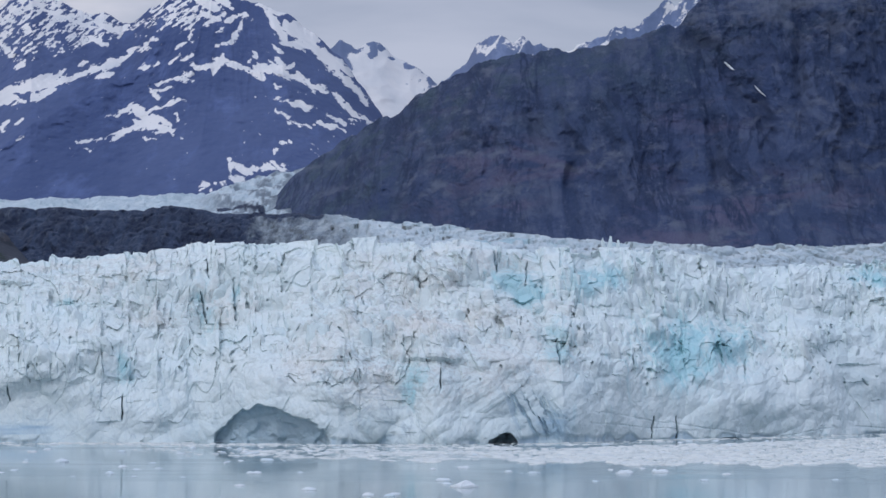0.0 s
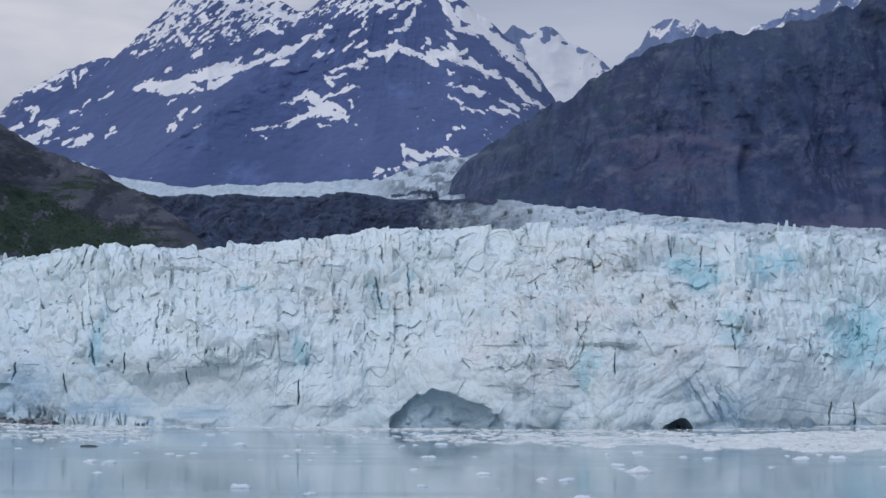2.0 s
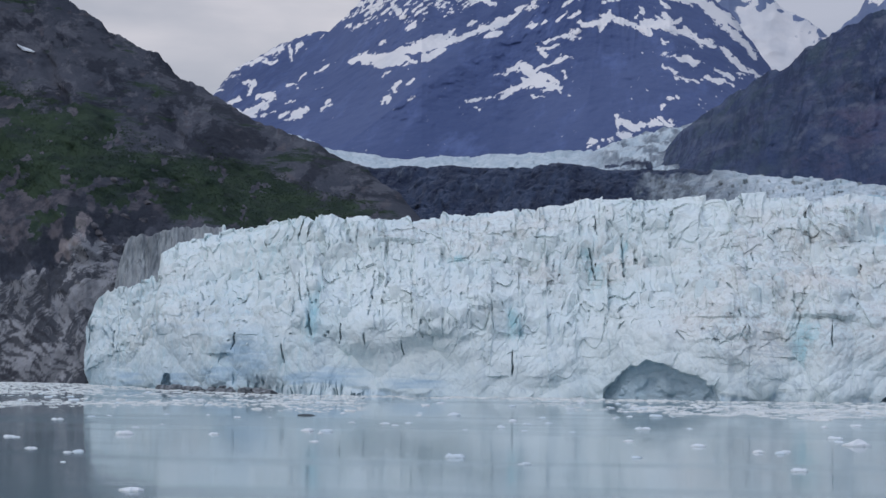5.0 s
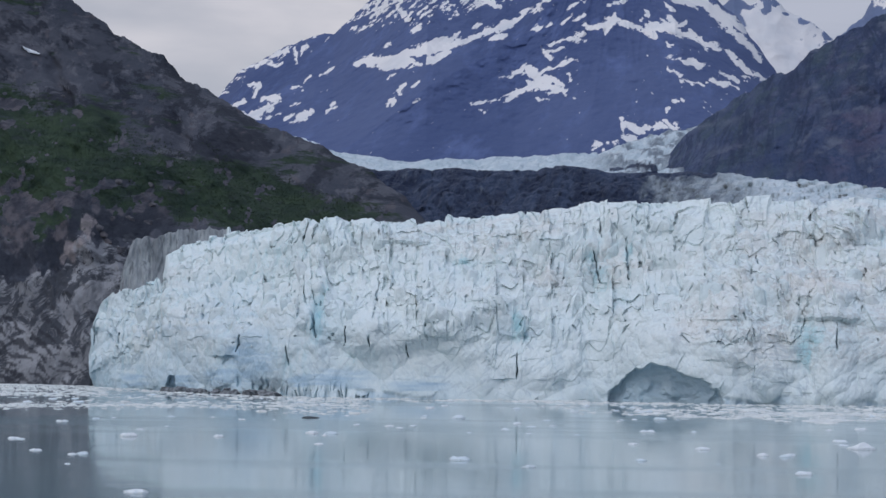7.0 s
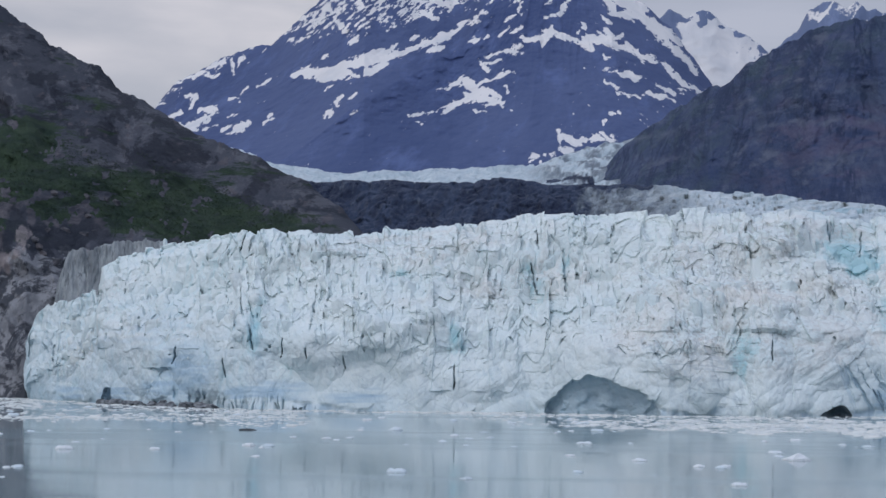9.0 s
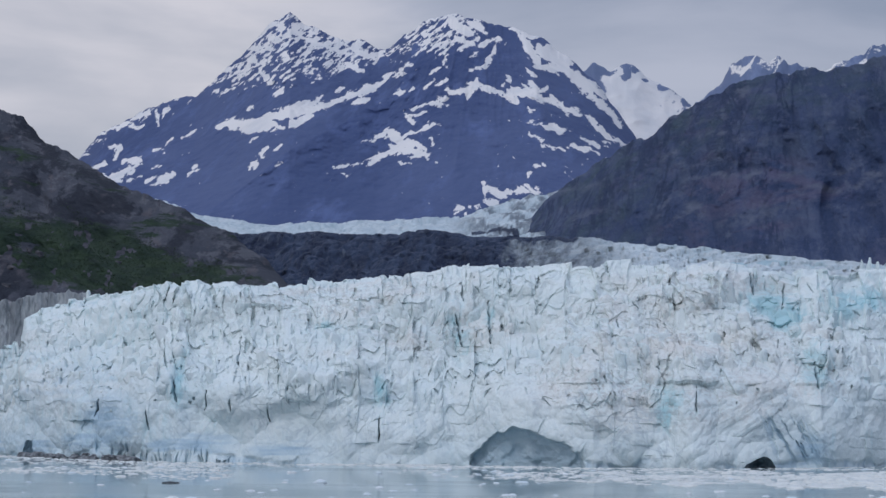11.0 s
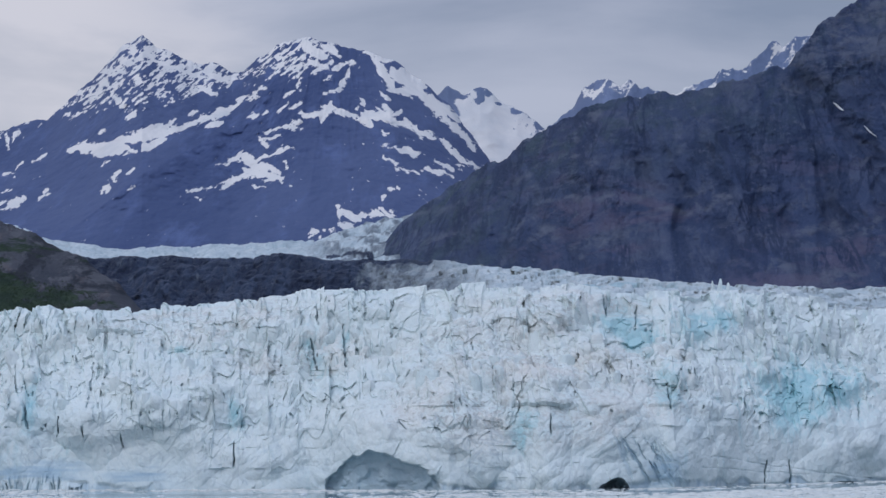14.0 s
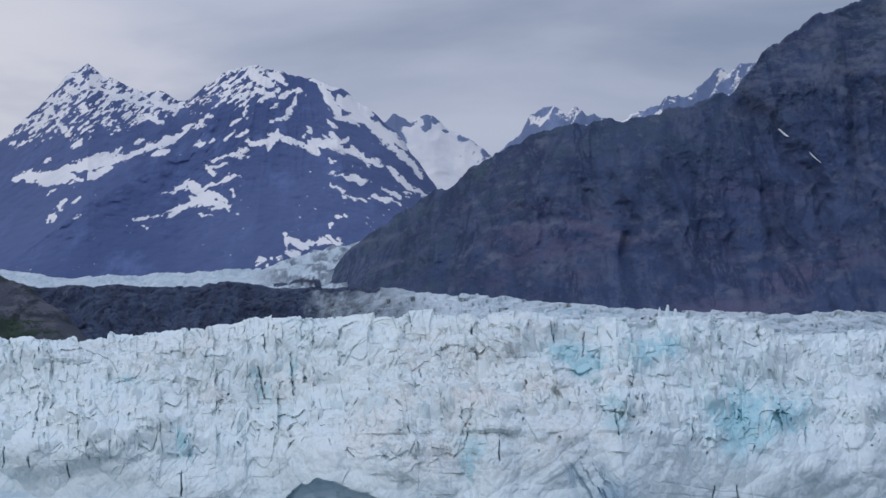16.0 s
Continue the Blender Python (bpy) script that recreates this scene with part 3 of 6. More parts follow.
    RB, RR = B, rise(Y, Z)
    along = np.cumsum(np.hypot(np.gradient(X[0]), np.gradient(Y[0])))[None, :] + 0 * V
    high = Z + 0.45 * back
    # smaller broken blocks over them, set forward, back and tilted by chance
    wx = along + 0.35 * fbm(along / 6, high / 6, 0 * along, 3, 0.5, 21)
    wy = Z + 0.35 * fbm(along / 6, high / 6, 0 * along + 7, 3, 0.5, 22)
    upper = smooth(foot_line, 0.15, 0.5)                       # the foot is smoother, scoured by calving
    rough = np.clip((0.95 + 0.05 * upper) * (0.85 + 0.4 * fbm(along / 60, high / 40, 0 * along, 3, 0.5, 23)), 0.2, 1.2)
    mess = np.exp(-(((RB + 45) / 48) ** 2 + ((RR - 12) / 13) ** 2)) + np.exp(-(((RB + 5 - 0.7 * (RR - 30)) / 60) ** 2 + ((RR - 30) / 12) ** 2))
    mess = 0.25 + 0.85 * np.clip(1.15 * mess + smooth(fbm(along / 70, high / 30, 0 * along, 3, 0.5, 24), 0.0, 0.6) * upper, 0, 1)
    face = 0
    tilt_of = fbm(along / 80, high / 60, 0 * along, 3, 0.5, 47)
    for width, tall, deep, lean, weight, seed in ((26, 18, 7.5, 0.7, 1.0, 36), (11, 9, 4.0, -0.6, 0.9, 33), (4.8, 5.2, 2.0, 0.5, 0.35 + 0.6 * mess, 34), (2.2, 2.6, 0.9, -0.4, 0.35 + 0.6 * mess, 35)):
        h, pick = facets((wx + lean * wy + 0.35 * tilt_of * (wy - 40)) / width, wy / tall, seed)
        out += rough * weight * deep * (h - 0.15)
        lift += rough * weight * deep * 0.25 * (again(pick, 4) - 0.5)
        if seed == 36:
            face = again(pick, 6)
        if seed == 33:
            face = 0.45 * face + 0.55 * again(pick, 6)
    facet = face
    # blocks parted by narrow clefts, each set forward or back and tilted
    part_way = np.maximum(smooth(foot_line, 0.20, 0.46), smooth(mess, 0.62, 1.0))
    swing = 0.40 * fbm(along / 95, high / 70, 0 * along, 3, 0.5, 46)      # whole groups lean to one side
    for width, tall, deep, lean, seed in ((8.5, 15.0, 3.0, 0.10, 44), (4.4, 7.0, 1.4, -0.15, 45)):
        bx = (wx + (lean + swing) * (wy - 40) + 2.2 * fbm(along / 14, high / 14, 0 * along, 3, 0.55, seed + 5)) / width
        by = (wy + 2.2 * fbm(along / 14, high / 14, 0 * along + 3, 3, 0.55, seed + 6)) / tall
        pick, dx, dy, edge, upright = blocks(bx, by, seed)
        some = part_way * smooth(fbm(along / 30, high / 24, 0 * along, 3, 0.5, seed + 7), -0.35, 0.25)
        groove = (1 - smooth(edge, 0.0, 0.10)) * (0.08 + 0.92 * upright ** 2) * some * (again(pick, 6) < 0.6)
        out += some * deep * (0.75 * (again(pick, 1) - 0.5) + 0.8 * dx * (again(pick, 2) - 0.5) - 0.9 * dy * again(pick, 3))
        out -= deep * 0.28 * groove
        crack_shade = np.maximum(crack_shade, 0.12 * groove * upright ** 3 * (again(pick, 5) < 0.35))
    out += 0.12 * fbm(along / 3.0, high / 5, back / 5, 4, 0.55, 41)
    # big buttresses and bays
    out += 6 * fbm(along / 60, high / 60, 0 * along, 3, 0.5, 43) * smooth(Vf, 0, 0.25)
    # open crevasses, cut into the shape and shaded in the colour too
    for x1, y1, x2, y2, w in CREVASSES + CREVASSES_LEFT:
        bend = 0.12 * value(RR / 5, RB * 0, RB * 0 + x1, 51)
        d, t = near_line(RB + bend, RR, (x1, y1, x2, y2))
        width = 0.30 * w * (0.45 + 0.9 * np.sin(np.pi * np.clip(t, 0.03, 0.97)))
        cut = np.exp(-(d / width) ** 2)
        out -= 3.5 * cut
        crack_shade = np.maximum(crack_shade, 1.0 * cut)
    # short clefts and pits, most of them upright, with painted shade inside
    rng = random.Random(77)
    for k in range(240):
        b, r = rng.uniform(-360, 235), rng.uniform(-2, 62)
        size = rng.uniform(1.5, 5.0) if k < 110 else rng.uniform(0.4, 1.6)
        tip = size * rng.choice((-0.9, -0.35, 0.05, 0.3, 0.7))
        cols_near = np.flatnonzero(np.abs(bear - b) < size + 3)
        if not len(cols_near) or r > np.interp(b, [c[0] for c in CREST], [c[1] for c in CREST]) - 3:
            continue
        sl = slice(cols_near[0], cols_near[-1] + 1)
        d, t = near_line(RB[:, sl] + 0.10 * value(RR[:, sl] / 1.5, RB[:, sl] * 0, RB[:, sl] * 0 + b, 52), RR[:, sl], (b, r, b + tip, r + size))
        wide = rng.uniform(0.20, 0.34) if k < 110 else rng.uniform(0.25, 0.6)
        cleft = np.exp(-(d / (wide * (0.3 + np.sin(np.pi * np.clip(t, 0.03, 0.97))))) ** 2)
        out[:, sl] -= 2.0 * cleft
        crack_shade[:, sl] = np.maximum(crack_shade[:, sl], rng.uniform(0.4, 0.75) * cleft)
    # caves; blue ice and the shade inside are both put into the colour
    cave_blue_shade = np.zeros(X.shape)
    foot = rise(yw, 0 * yw)
    for mid, left, right, tall, deep, power in CAVES:
        half = 0.5 * (left + right)
        ragged = 1 + (0.03 + 0.6 / half) * value(RB / 3, RR / 3, 0 * RB, 61)
        up = (RR - foot) / tall * ragged
        off = RB - mid
        side = np.abs(off) / np.where(off < 0, left, right) * ragged
        inside = 1 - side ** np.where(off < 0, 1.1, power) - np.clip(up, 0, 3) ** 1.9
        hollow = smooth(inside, 0.0, 0.06)
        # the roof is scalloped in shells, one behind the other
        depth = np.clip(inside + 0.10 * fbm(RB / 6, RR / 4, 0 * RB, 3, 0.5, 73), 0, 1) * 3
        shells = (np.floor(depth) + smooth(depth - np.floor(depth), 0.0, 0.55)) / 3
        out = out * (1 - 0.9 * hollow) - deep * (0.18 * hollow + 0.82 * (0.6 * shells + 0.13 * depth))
        cave_blue_shade = np.maximum(cave_blue_shade, hollow)
        crack_shade = crack_shade * (1 - 0.8 * hollow)
    grey_ice_and_shade = 0.70 * cave_blue_shade * (0.9 + 0.12 * value(RB / 9, RR / 2, 0 * RB, 77))
    # slanting grey bands of old ice beside the small cave
    across = RB + 0.48 * RR
    spot = np.exp(-np.abs((across - 37) / 12) ** 4 - np.abs((RR + 15) / 11) ** 4)
    grain = 0.6 * fbm(across / 3.2, RR / 30, 0 * RB, 3, 0.6, 65) + 0.4 * fbm(across / 1.4, RR / 6, 0 * RB, 3, 0.6, 66)
    out -= 1.8 * spot * smooth(grain, -0.05, 0.25)
    grey_ice_and_shade = np.maximum(grey_ice_and_shade, 0.75 * spot * smooth(grain, -0.10, 0.30))
    for x1, y1, x2, y2 in FRACTURES:
        d, t = near_line(RB + 0.3 * value(RR / 4, RB / 9, 0 * RB, 67), RR + 0.35 * value(RB / 6, 0 * RB, 0 * RB, 68), (x1, y1, x2, y2))
        cut = np.exp(-(d / 0.34) ** 2)
        out -= 0.35 * cut
        crack_shade = np.maximum(crack_shade, 0.42 * cut * smooth(value(RB / 5, RR / 5, 0 * RB, 69), -0.7, 0.2))
    for b, r, w, h in WASHED_ICE:
        spot = np.exp(-np.abs((RB - b) / w) ** 3 - np.abs((RR - r + 1.5 * fbm(RB / 12, RR / 2, 0 * RB, 3, 0.5, 70)) / h) ** 3)
        grey_ice_and_shade = np.maximum(grey_ice_and_shade, 1.0 * spot * (0.85 + 0.4 * value(RB / 9, RR / 1.1, 0 * RB, 72)))
    wash = 0.34 * smooth(RB, -215, -300) * smooth(RR, 45, 0) * (0.75 + 0.5 * value(RB / 14, RR / 2.2, 0 * RB, 74))
    wash += 0.14 * smooth(RR, -6, -20) * smooth(RB, 30, -60) * (0.8 + 0.4 * value(RB / 16, RR / 1.6, 0 * RB, 75))
    grey_ice_and_shade = np.maximum(grey_ice_and_shade, wash)
    # a comb of clefts along the waterline, cut in and shaded by colour
    above = RR - foot
    tooth = smooth(0.7 * value(RB / 1.3, above / 9, 0 * RB, 78) + 0.8 * value(RB / 0.55, above / 7, 0 * RB, 79), -0.05, 0.6)
    reach = (1.5 + 6.5 * smooth(value(RB / 7, 0 * RB, 0 * RB, 80), -0.6, 0.7) + 9 * smooth(RB, -306, -296) * smooth(RB, -272, -280)) * (smooth(RB, -312, -292) * smooth(RB, -216, -232))
    comb = tooth * smooth(above, reach, 0.35 * reach - 0.2)
    out -= 2.0 * comb
    crack_shade = np.maximum(crack_shade, 0.42 * comb)
    # the sea has notched the foot; its shade is put into the colour too
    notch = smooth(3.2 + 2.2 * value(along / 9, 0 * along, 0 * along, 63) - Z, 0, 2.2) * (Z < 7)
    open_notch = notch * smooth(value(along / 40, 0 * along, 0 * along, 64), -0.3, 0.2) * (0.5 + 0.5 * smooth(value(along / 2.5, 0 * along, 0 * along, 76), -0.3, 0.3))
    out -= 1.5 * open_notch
    grey_ice_and_shade = np.maximum(grey_ice_and_shade, 0.7 * open_notch)
    fade = np.clip(1 - over * 1.2, 0.4, 1)
    steep = 1 - 0.55 * smooth(share, 0.4, 1.0)
    Y2 = Y - out * fade * (0.45 + 0.55 * steep)
    Z2 = Z + (lift * 0.8 + out * 0.22 * smooth(share, 0.35, 1.0)) * smooth(Z, 1, 12) * fade
    X2 = X + 0.45 * fbm(along / 5, high / 5, 0 * along, 3, 0.5, 71) + out * 0.10
    Z2[0] = -2.0
    blue = np.zeros(X.shape)
    for b, r, w, h in BLUE_ICE:
        # left of -90 the blue also stands in for the facets' shade
        blue = np.maximum(blue, (0.85 if b > -90 else 0.72) * np.exp(-(((RB - b) / w) ** 2 + ((RR - r) / h) ** 2) * 0.6))
    blue += 0.22 * np.exp(-((RB - 118) / 52) ** 2 - ((RR - 18) / 17) ** 2) + 0.22 * np.exp(-((RB - 50) / 40) ** 2 - ((RR - 50) / 11) ** 2)
    blue += 0.04 * smooth(RB, 0, 110) + 0.10 * cave_blue_shade + 0.06 * smooth(Z, 34, 8) + 0.22 * smooth(RB, -190, -280) + 0.08 * notch - 0.05
    blue = blue * (0.55 + 0.9 * facet) + 0.07 * (facet - 0.5) + 0.10 * smooth(-out, 3, 9)
    dirt = 0.06 + 0.5 * smooth(fbm(along / 85 - high / 120, high / 38, 0 * along, 4, 0.5, 81), -0.15, 0.5)
    dirt *= 1 - 0.8 * smooth(RB, 30, 120) - 0.45 * smooth(RB, -190, -260)
    dirt = np.maximum(dirt, 0.95 * np.exp(-(((RB + 45) / 40) ** 2 + ((RR - 10) / 12) ** 2)))
    dirt = np.maximum(dirt, 0.95 * np.exp(-(((RB + 10 - 0.7 * (RR - 30)) / 45) ** 2 + ((RR - 30) / 9) ** 2)))
    dirt *= smooth(Z, 4, 25)
    scour = (0.12 + 0.80 * smooth(Z, 52, 14) + 0.35 * smooth(Z, 26, 4) * smooth(B, 60, -60)) * (0.45 + 0.40 * smooth(fbm(along / 50, high / 30, 0 * along, 3, 0.5, 82), -0.3, 0.3)) * (1 - 0.75 * smooth(B, 40, 110))
    ob = sheet("ice_front", X2, Y2, Z2, ICE, parent, "broken white ice cliff with blue crevasses and sea caves", flat=True, blue=blue, dirt=dirt, crack_shade=crack_shade, deep=grey_ice_and_shade, scour=scour)
    return X2, Y2, Z2, share, mess, B, blue, dirt


# bearing, distance, rise of the skyline of the upper ice: rubble-covered at first, white further on
SKYLINE = [(-330, 2150, 84), (-242, 2053, 86), (-214, 2017, 85), (-186, 1980, 85.4), (-159, 1941, 84), (-131, 1902, 86.2), (-104, 1863, 83.3), (-82, 1832, 83.5),
           (-56, 1789, 82.7), (-39, 1730, 79.8), (-12, 1639, 78.1), (12, 1558, 75.8), (31, 1496, 73.6), (58, 1438, 71), (72, 1409, 70.2), (91, 1368, 68.7),
           (118, 1356, 67.8), (143, 1365, 66.7), (162, 1371, 67.8), (181, 1378, 66.8), (213, 1389, 68.4), (340, 1450, 68)]


def upper_ice(parent):
    cols, rows = 1000, 120
    bear = np.linspace(-330, 340, cols)
    v = np.concatenate([np.linspace(0, 1, rows - 12), np.linspace(1.05, 1.6, 12)])
    B, V = np.meshgrid(bear, v)
    Vf, over = np.minimum(V, 1), np.maximum(V - 1, 0)
    y0 = curve(B, FRONT, 1) + 24 + 86 * smooth(B, -366, -300) + 45
    y1 = curve(B, SKYLINE, 1)
    z0 = EYE + curve(B, CREST, 1) / 1000 * y0 - 14
    z1 = EYE + curve(B, SKYLINE, 2) / 1000 * y1
    steep = smooth(B, -30, -90)                           # the rubble ends in a bank of its own
    Y = y0 + (y1 - y0) * np.where(Vf < 1, Vf * (1 - steep) + (0.72 + 0.28 * Vf ** 1.1) * steep, 1) + over * 300
    sag = np.sin(np.pi * Vf) * (-0.10) * (z1 - z0) * (1 - steep)
    Z = z0 + (z1 - z0) * Vf + sag - over * 90
    X = B / 1000 * Y
    wx, wy = X + 4 * fbm(X / 18, Y / 40, Z / 18, 3, 0.5, 101), Z * 1.6 + Y * 0.22
    bump = np.zeros(X.shape)
    for width, tall, push, seed in ((15, 22, 4.0, 111), (6.5, 9, 2.4, 112)):
        pick, dx, dy, edge, upright = blocks(wx / width + 0.2 * wy / width, wy / tall, seed)
        bump += push * (again(pick, 1) - 0.5) + push * (dx * (again(pick, 2) - 0.5) + dy * (again(pick, 3) - 0.6)) * 1.8
        bump -= push * 0.8 * (1 - smooth(edge, 0, 0.08))
    bank = 4 * (ridged((X + 0.6 * Z) / 30, Y / 120, Z / 60, 3, 0.5, 121) - 0.55) + 11 * (facets(X / 26 + 0.5 * Z / 16, Z / 17, 124, 0.6)[0] - 0.15) + 2.5 * (facets(X / 8 - 0.3 * Z / 6, Z / 7, 125, 0.7)[0] - 0.15)
    debris = smooth(B + 12 * fbm(B / 10, 0 * B, Z / 14, 3, 0.6, 122), -128, -66)
    debris = 1 - 0.66 * debris - 0.72 * smooth(B + 0.6 * (rise(Y, Z) - 70), -66, -30)
    ridge = np.exp(-((V - 0.985) / 0.05) ** 2) * smooth(B, -140, -100) * (1 - smooth(B, -62, -50))
    debris = np.maximum(debris, 0.95 * ridge)
    mass = np.clip(debris, 0, 1)
    grey = 0.85 * smooth(B, -130, -98) * (1 - smooth(B + 0.9 * (rise(Y, Z) - 70), -60, -22)) + 0.15 * smooth(B, -60, -30)
    lift = (bump * 0.55) * (1 - 0.5 * mass) + bank * mass
    Z = Z + lift * smooth(Vf, 0, 0.1) * np.where(V > 0.97, 0.5, 1)
    Y = Y - bump * (1 - 0.4 * mass) - bank * mass
    blue = 0.6 * smooth(fbm(X / 40, Y / 60, Z / 25, 3, 0.5, 123), 0.25, 0.8) * smooth(B, -20, 20)
    return sheet("upper_ice", X, Y, Z, UPPER_ICE, parent, "upper glacier, dark with rubble, then dirty white ice", debris=debris, blue=blue, grey=grey)


def high_icefall(parent):
    """The white ice stream behind the rubble, and its branch that climbs between the mountains."""
    line = [(-330, 2700, 112), (-260, 2700, 100.8), (-250, 2700, 97.5), (-231, 2700, 92.3), (-214, 2700, 88.9), (-197, 2702, 89.2), (-163, 2736, 91.5), (-130, 2769, 91.2),
            (-114, 2786, 92.7), (-103, 2796, 96.6), (-87, 2853, 100.3), (-69, 2923, 104.5), (-49, 3000, 109.5), (20, 3100, 116)]
    B, V = np.meshgrid(np.linspace(-330, 20, 520), np.concatenate([np.linspace(0, 1, 70), np.linspace(1.1, 1.6, 8)]))
    Vf, over = np.minimum(V, 1), np.maximum(V - 1, 0)
    y1 = curve(B, line, 1)
    z1 = EYE + curve(B, line, 2) / 1000 * y1
    y0 = np.interp(B, [-330, -100, 20], [2200, 2050, 2100])
    z0 = EYE + np.interp(B, [-330, -120, -90, -55, 20], [70, 74, 76, 84, 90]) / 1000 * y0
    Y, Z = y0 + (y1 - y0) * Vf + over * 300, z0 + (z1 - z0) * Vf - over * 60
    X = B / 1000 * Y
    low_rise = rise(Y, Z)
    pick, dx, dy, edge, upright = blocks((X + 6 * fbm(X / 30, Y / 60, Z / 30, 3, 0.5, 134)) / 13, (Z + 0.08 * Y) / 9, 135)
    lump = 3 * (pick - 0.5) - 3 * (1 - smooth(edge, 0, 0.14)) + 6 * fbm(X / 60, Y / 90, Z / 40, 4, 0.55, 131) + 9 * (ridged(X / 24, Y / 60, Z / 20, 3, 0.5, 132) - 0.6)
    Z = Z + lump * np.where(V > 0.95, 0.5, 0.8)
    grey = 0.22 + 0.60 * smooth(fbm(B / 5, 0 * B, low_rise / 2.0, 5, 0.68, 133), -0.35, 0.35) * smooth(B, -125, -100)
    debris = 0.05 + 0.15 * smooth(B, -125, -100)
    d, t = near_line(B, low_rise + 0.6 * fbm(B / 6, 0 * B, 0 * B, 3, 0.6, 136), (-108, 85.5, -60, 85))
    debris = np.maximum(debris, 0.85 * np.exp(-(d / 1.4) ** 2))
    return sheet("high_icefall", X, Y, Z, UPPER_ICE, parent, "distant white ice stream climbing between the mountains", debris=debris, blue=0 * X, grey=grey)


def margin_wall(parent):
    """Old grey ice in a fluted wall between the white front and the rock."""
    B, V = np.meshgrid(np.linspace(-358, -300, 190), np.concatenate([np.linspace(0, 1, 90), np.linspace(1.05, 1.3, 6)]))
    Vf, over = np.minimum(V, 1), np.maximum(V - 1, 0)
    top = np.interp(B, [-358, -355, -351, -342, -330, -300], [12, 34, 46, 52, 54, 55])
    Y = 1165 + 0.35 * (B + 366) + 18 * Vf + over * 120
    Z = (EYE + top / 1000 * Y) * Vf - over * 30
    flute = 5 * (ridged(B / 7, 0 * B, Z / 60, 4, 0.55, 141) - 0.55) + 2 * fbm(B / 3, 0 * B, Z / 9, 3, 0.5, 142)
    block = facets(B / 9 + 0.3 * Z / 30, Z / 30, 144)[0]
    flute = flute * 0.6 + 6 * block
    Z = Z + (1.5 * fbm(B / 4, 0 * B, 0 * B, 4, 0.6, 143) + 5 * (facets(B / 10, 0 * B, 145)[0] - 0.2)) * Vf
    Y = Y - flute
    return sheet("margin_wall", B / 1000 * Y, Y, Z, OLD_ICE, parent, "grey dirty ice wall at the glacier margin")


def chunk(rng, count=15):
    """A broken convex block about 1 across, with flat faces."""
    bm = bmesh.new()
    for _ in range(count):
        p = [rng.uniform(-0.5, 0.5) for _ in range(3)]
        k = rng.randrange(3)
        p[k] = math.copysign(0.5, p[k])
        if p[2] > 0:
            p[0], p[1] = p[0] * (1 - 0.8 * p[2]), p[1] * (1 - 0.8 * p[2])
        bm.verts.new(p)
    res = bmesh.ops.convex_hull(bm, input=bm.verts)
    bmesh.ops.delete(bm, geom=[g for g in set(res["geom_interior"] + res["geom_unused"]) if isinstance(g, bmesh.types.BMVert)], context="VERTS")
    return bm


glacier = tagged(empty("glacier", 0, 900, 0), "tidewater glacier with a broken blue-white ice front", "glacier")
fx, fy, fz, fshare, fmess, fbear, fblue, fdirt = ice_front(glacier)
upper_ice(glacier)
high_icefall(glacier)
margin_wall(glacier)
for child in glacier.children:
    child.matrix_parent_inverse = Matrix.Translation((0, -900, 0))


# ---------------------------------------------------------------- mountains
def mountain_sheet(name, line, cols, rows, foot, shape, relief, material, sides=0, over=0.5, jag=6.0, parent=None, **kw):
    """A mountain side. line: bearing, distance, rise of its skyline; foot(B): distance and height of its foot."""
    first, last = line[0][0], line[-1][0]
    B, V = np.meshgrid(np.linspace(first, last, cols), np.concatenate([np.linspace(0, 1, rows - 20), np.linspace(1.02, 1 + over, 20)]))
    Vf, past = np.minimum(V, 1), np.maximum(V - 1, 0)
    y1 = curve(B, line, 1)
    z1 = EYE + curve(B, line, 2) / 1000 * y1
    y0, z0 = foot(B)
    s = Vf ** shape
    Y, Z = y0 + (y1 - y0) * Vf + past * (y1 - y0), z0 + (z1 - z0) * s - past * (z1 - z0) * 0.9
    X = B / 1000 * Y
    out, attributes = relief(X, Y, Z, Vf, B)
    edge = np.sin(np.pi * np.clip(Vf, 0, 1)) ** 0.6
    Y2 = Y - out * np.maximum(edge, 0.12)
    Z2 = EYE + (Z - EYE) * Y2 / Y + jag * fbm(B / 6, 0 * Y, 0 * Z, 5, 0.55, 7) * smooth(V, 0.93, 1.0)
    return sheet(name, B / 1000 * Y2, Y2, Z2, material, parent, **attributes, **kw)


# dark cliffs behind the glacier
CLIFF_LINE = [(-90, 2480, 82), (-79, 2403, 92.5), (-68, 2326, 104.5), (-57.5, 2262, 111.5), (-46, 2198, 119.5), (-33, 2133, 127.5), (-19, 2079, 133), (-13.5, 2058, 138.5), (0, 2006, 146.5),
              (8, 1975, 150.5), (21.5, 1923, 156), (34, 1882, 160.5), (44, 1862, 160.5), (61, 1828, 162), (79, 1792, 166), (93, 1764, 169.5), (115, 1755, 175), (121, 1756, 181.5),
              (128, 1759, 191.5), (135, 1761, 198), (148.5, 1765, 206), (157, 1768, 211.5), (168, 1771, 214), (195, 1779, 228), (265, 1800, 264)]


def cliff_foot(B):
    y = np.interp(B, [-90, -40, 30, 100, 360], [2150, 1830, 1560, 1420, 1500])
    return y, EYE + (curve(B, SKYLINE, 2) - 5) / 1000 * y


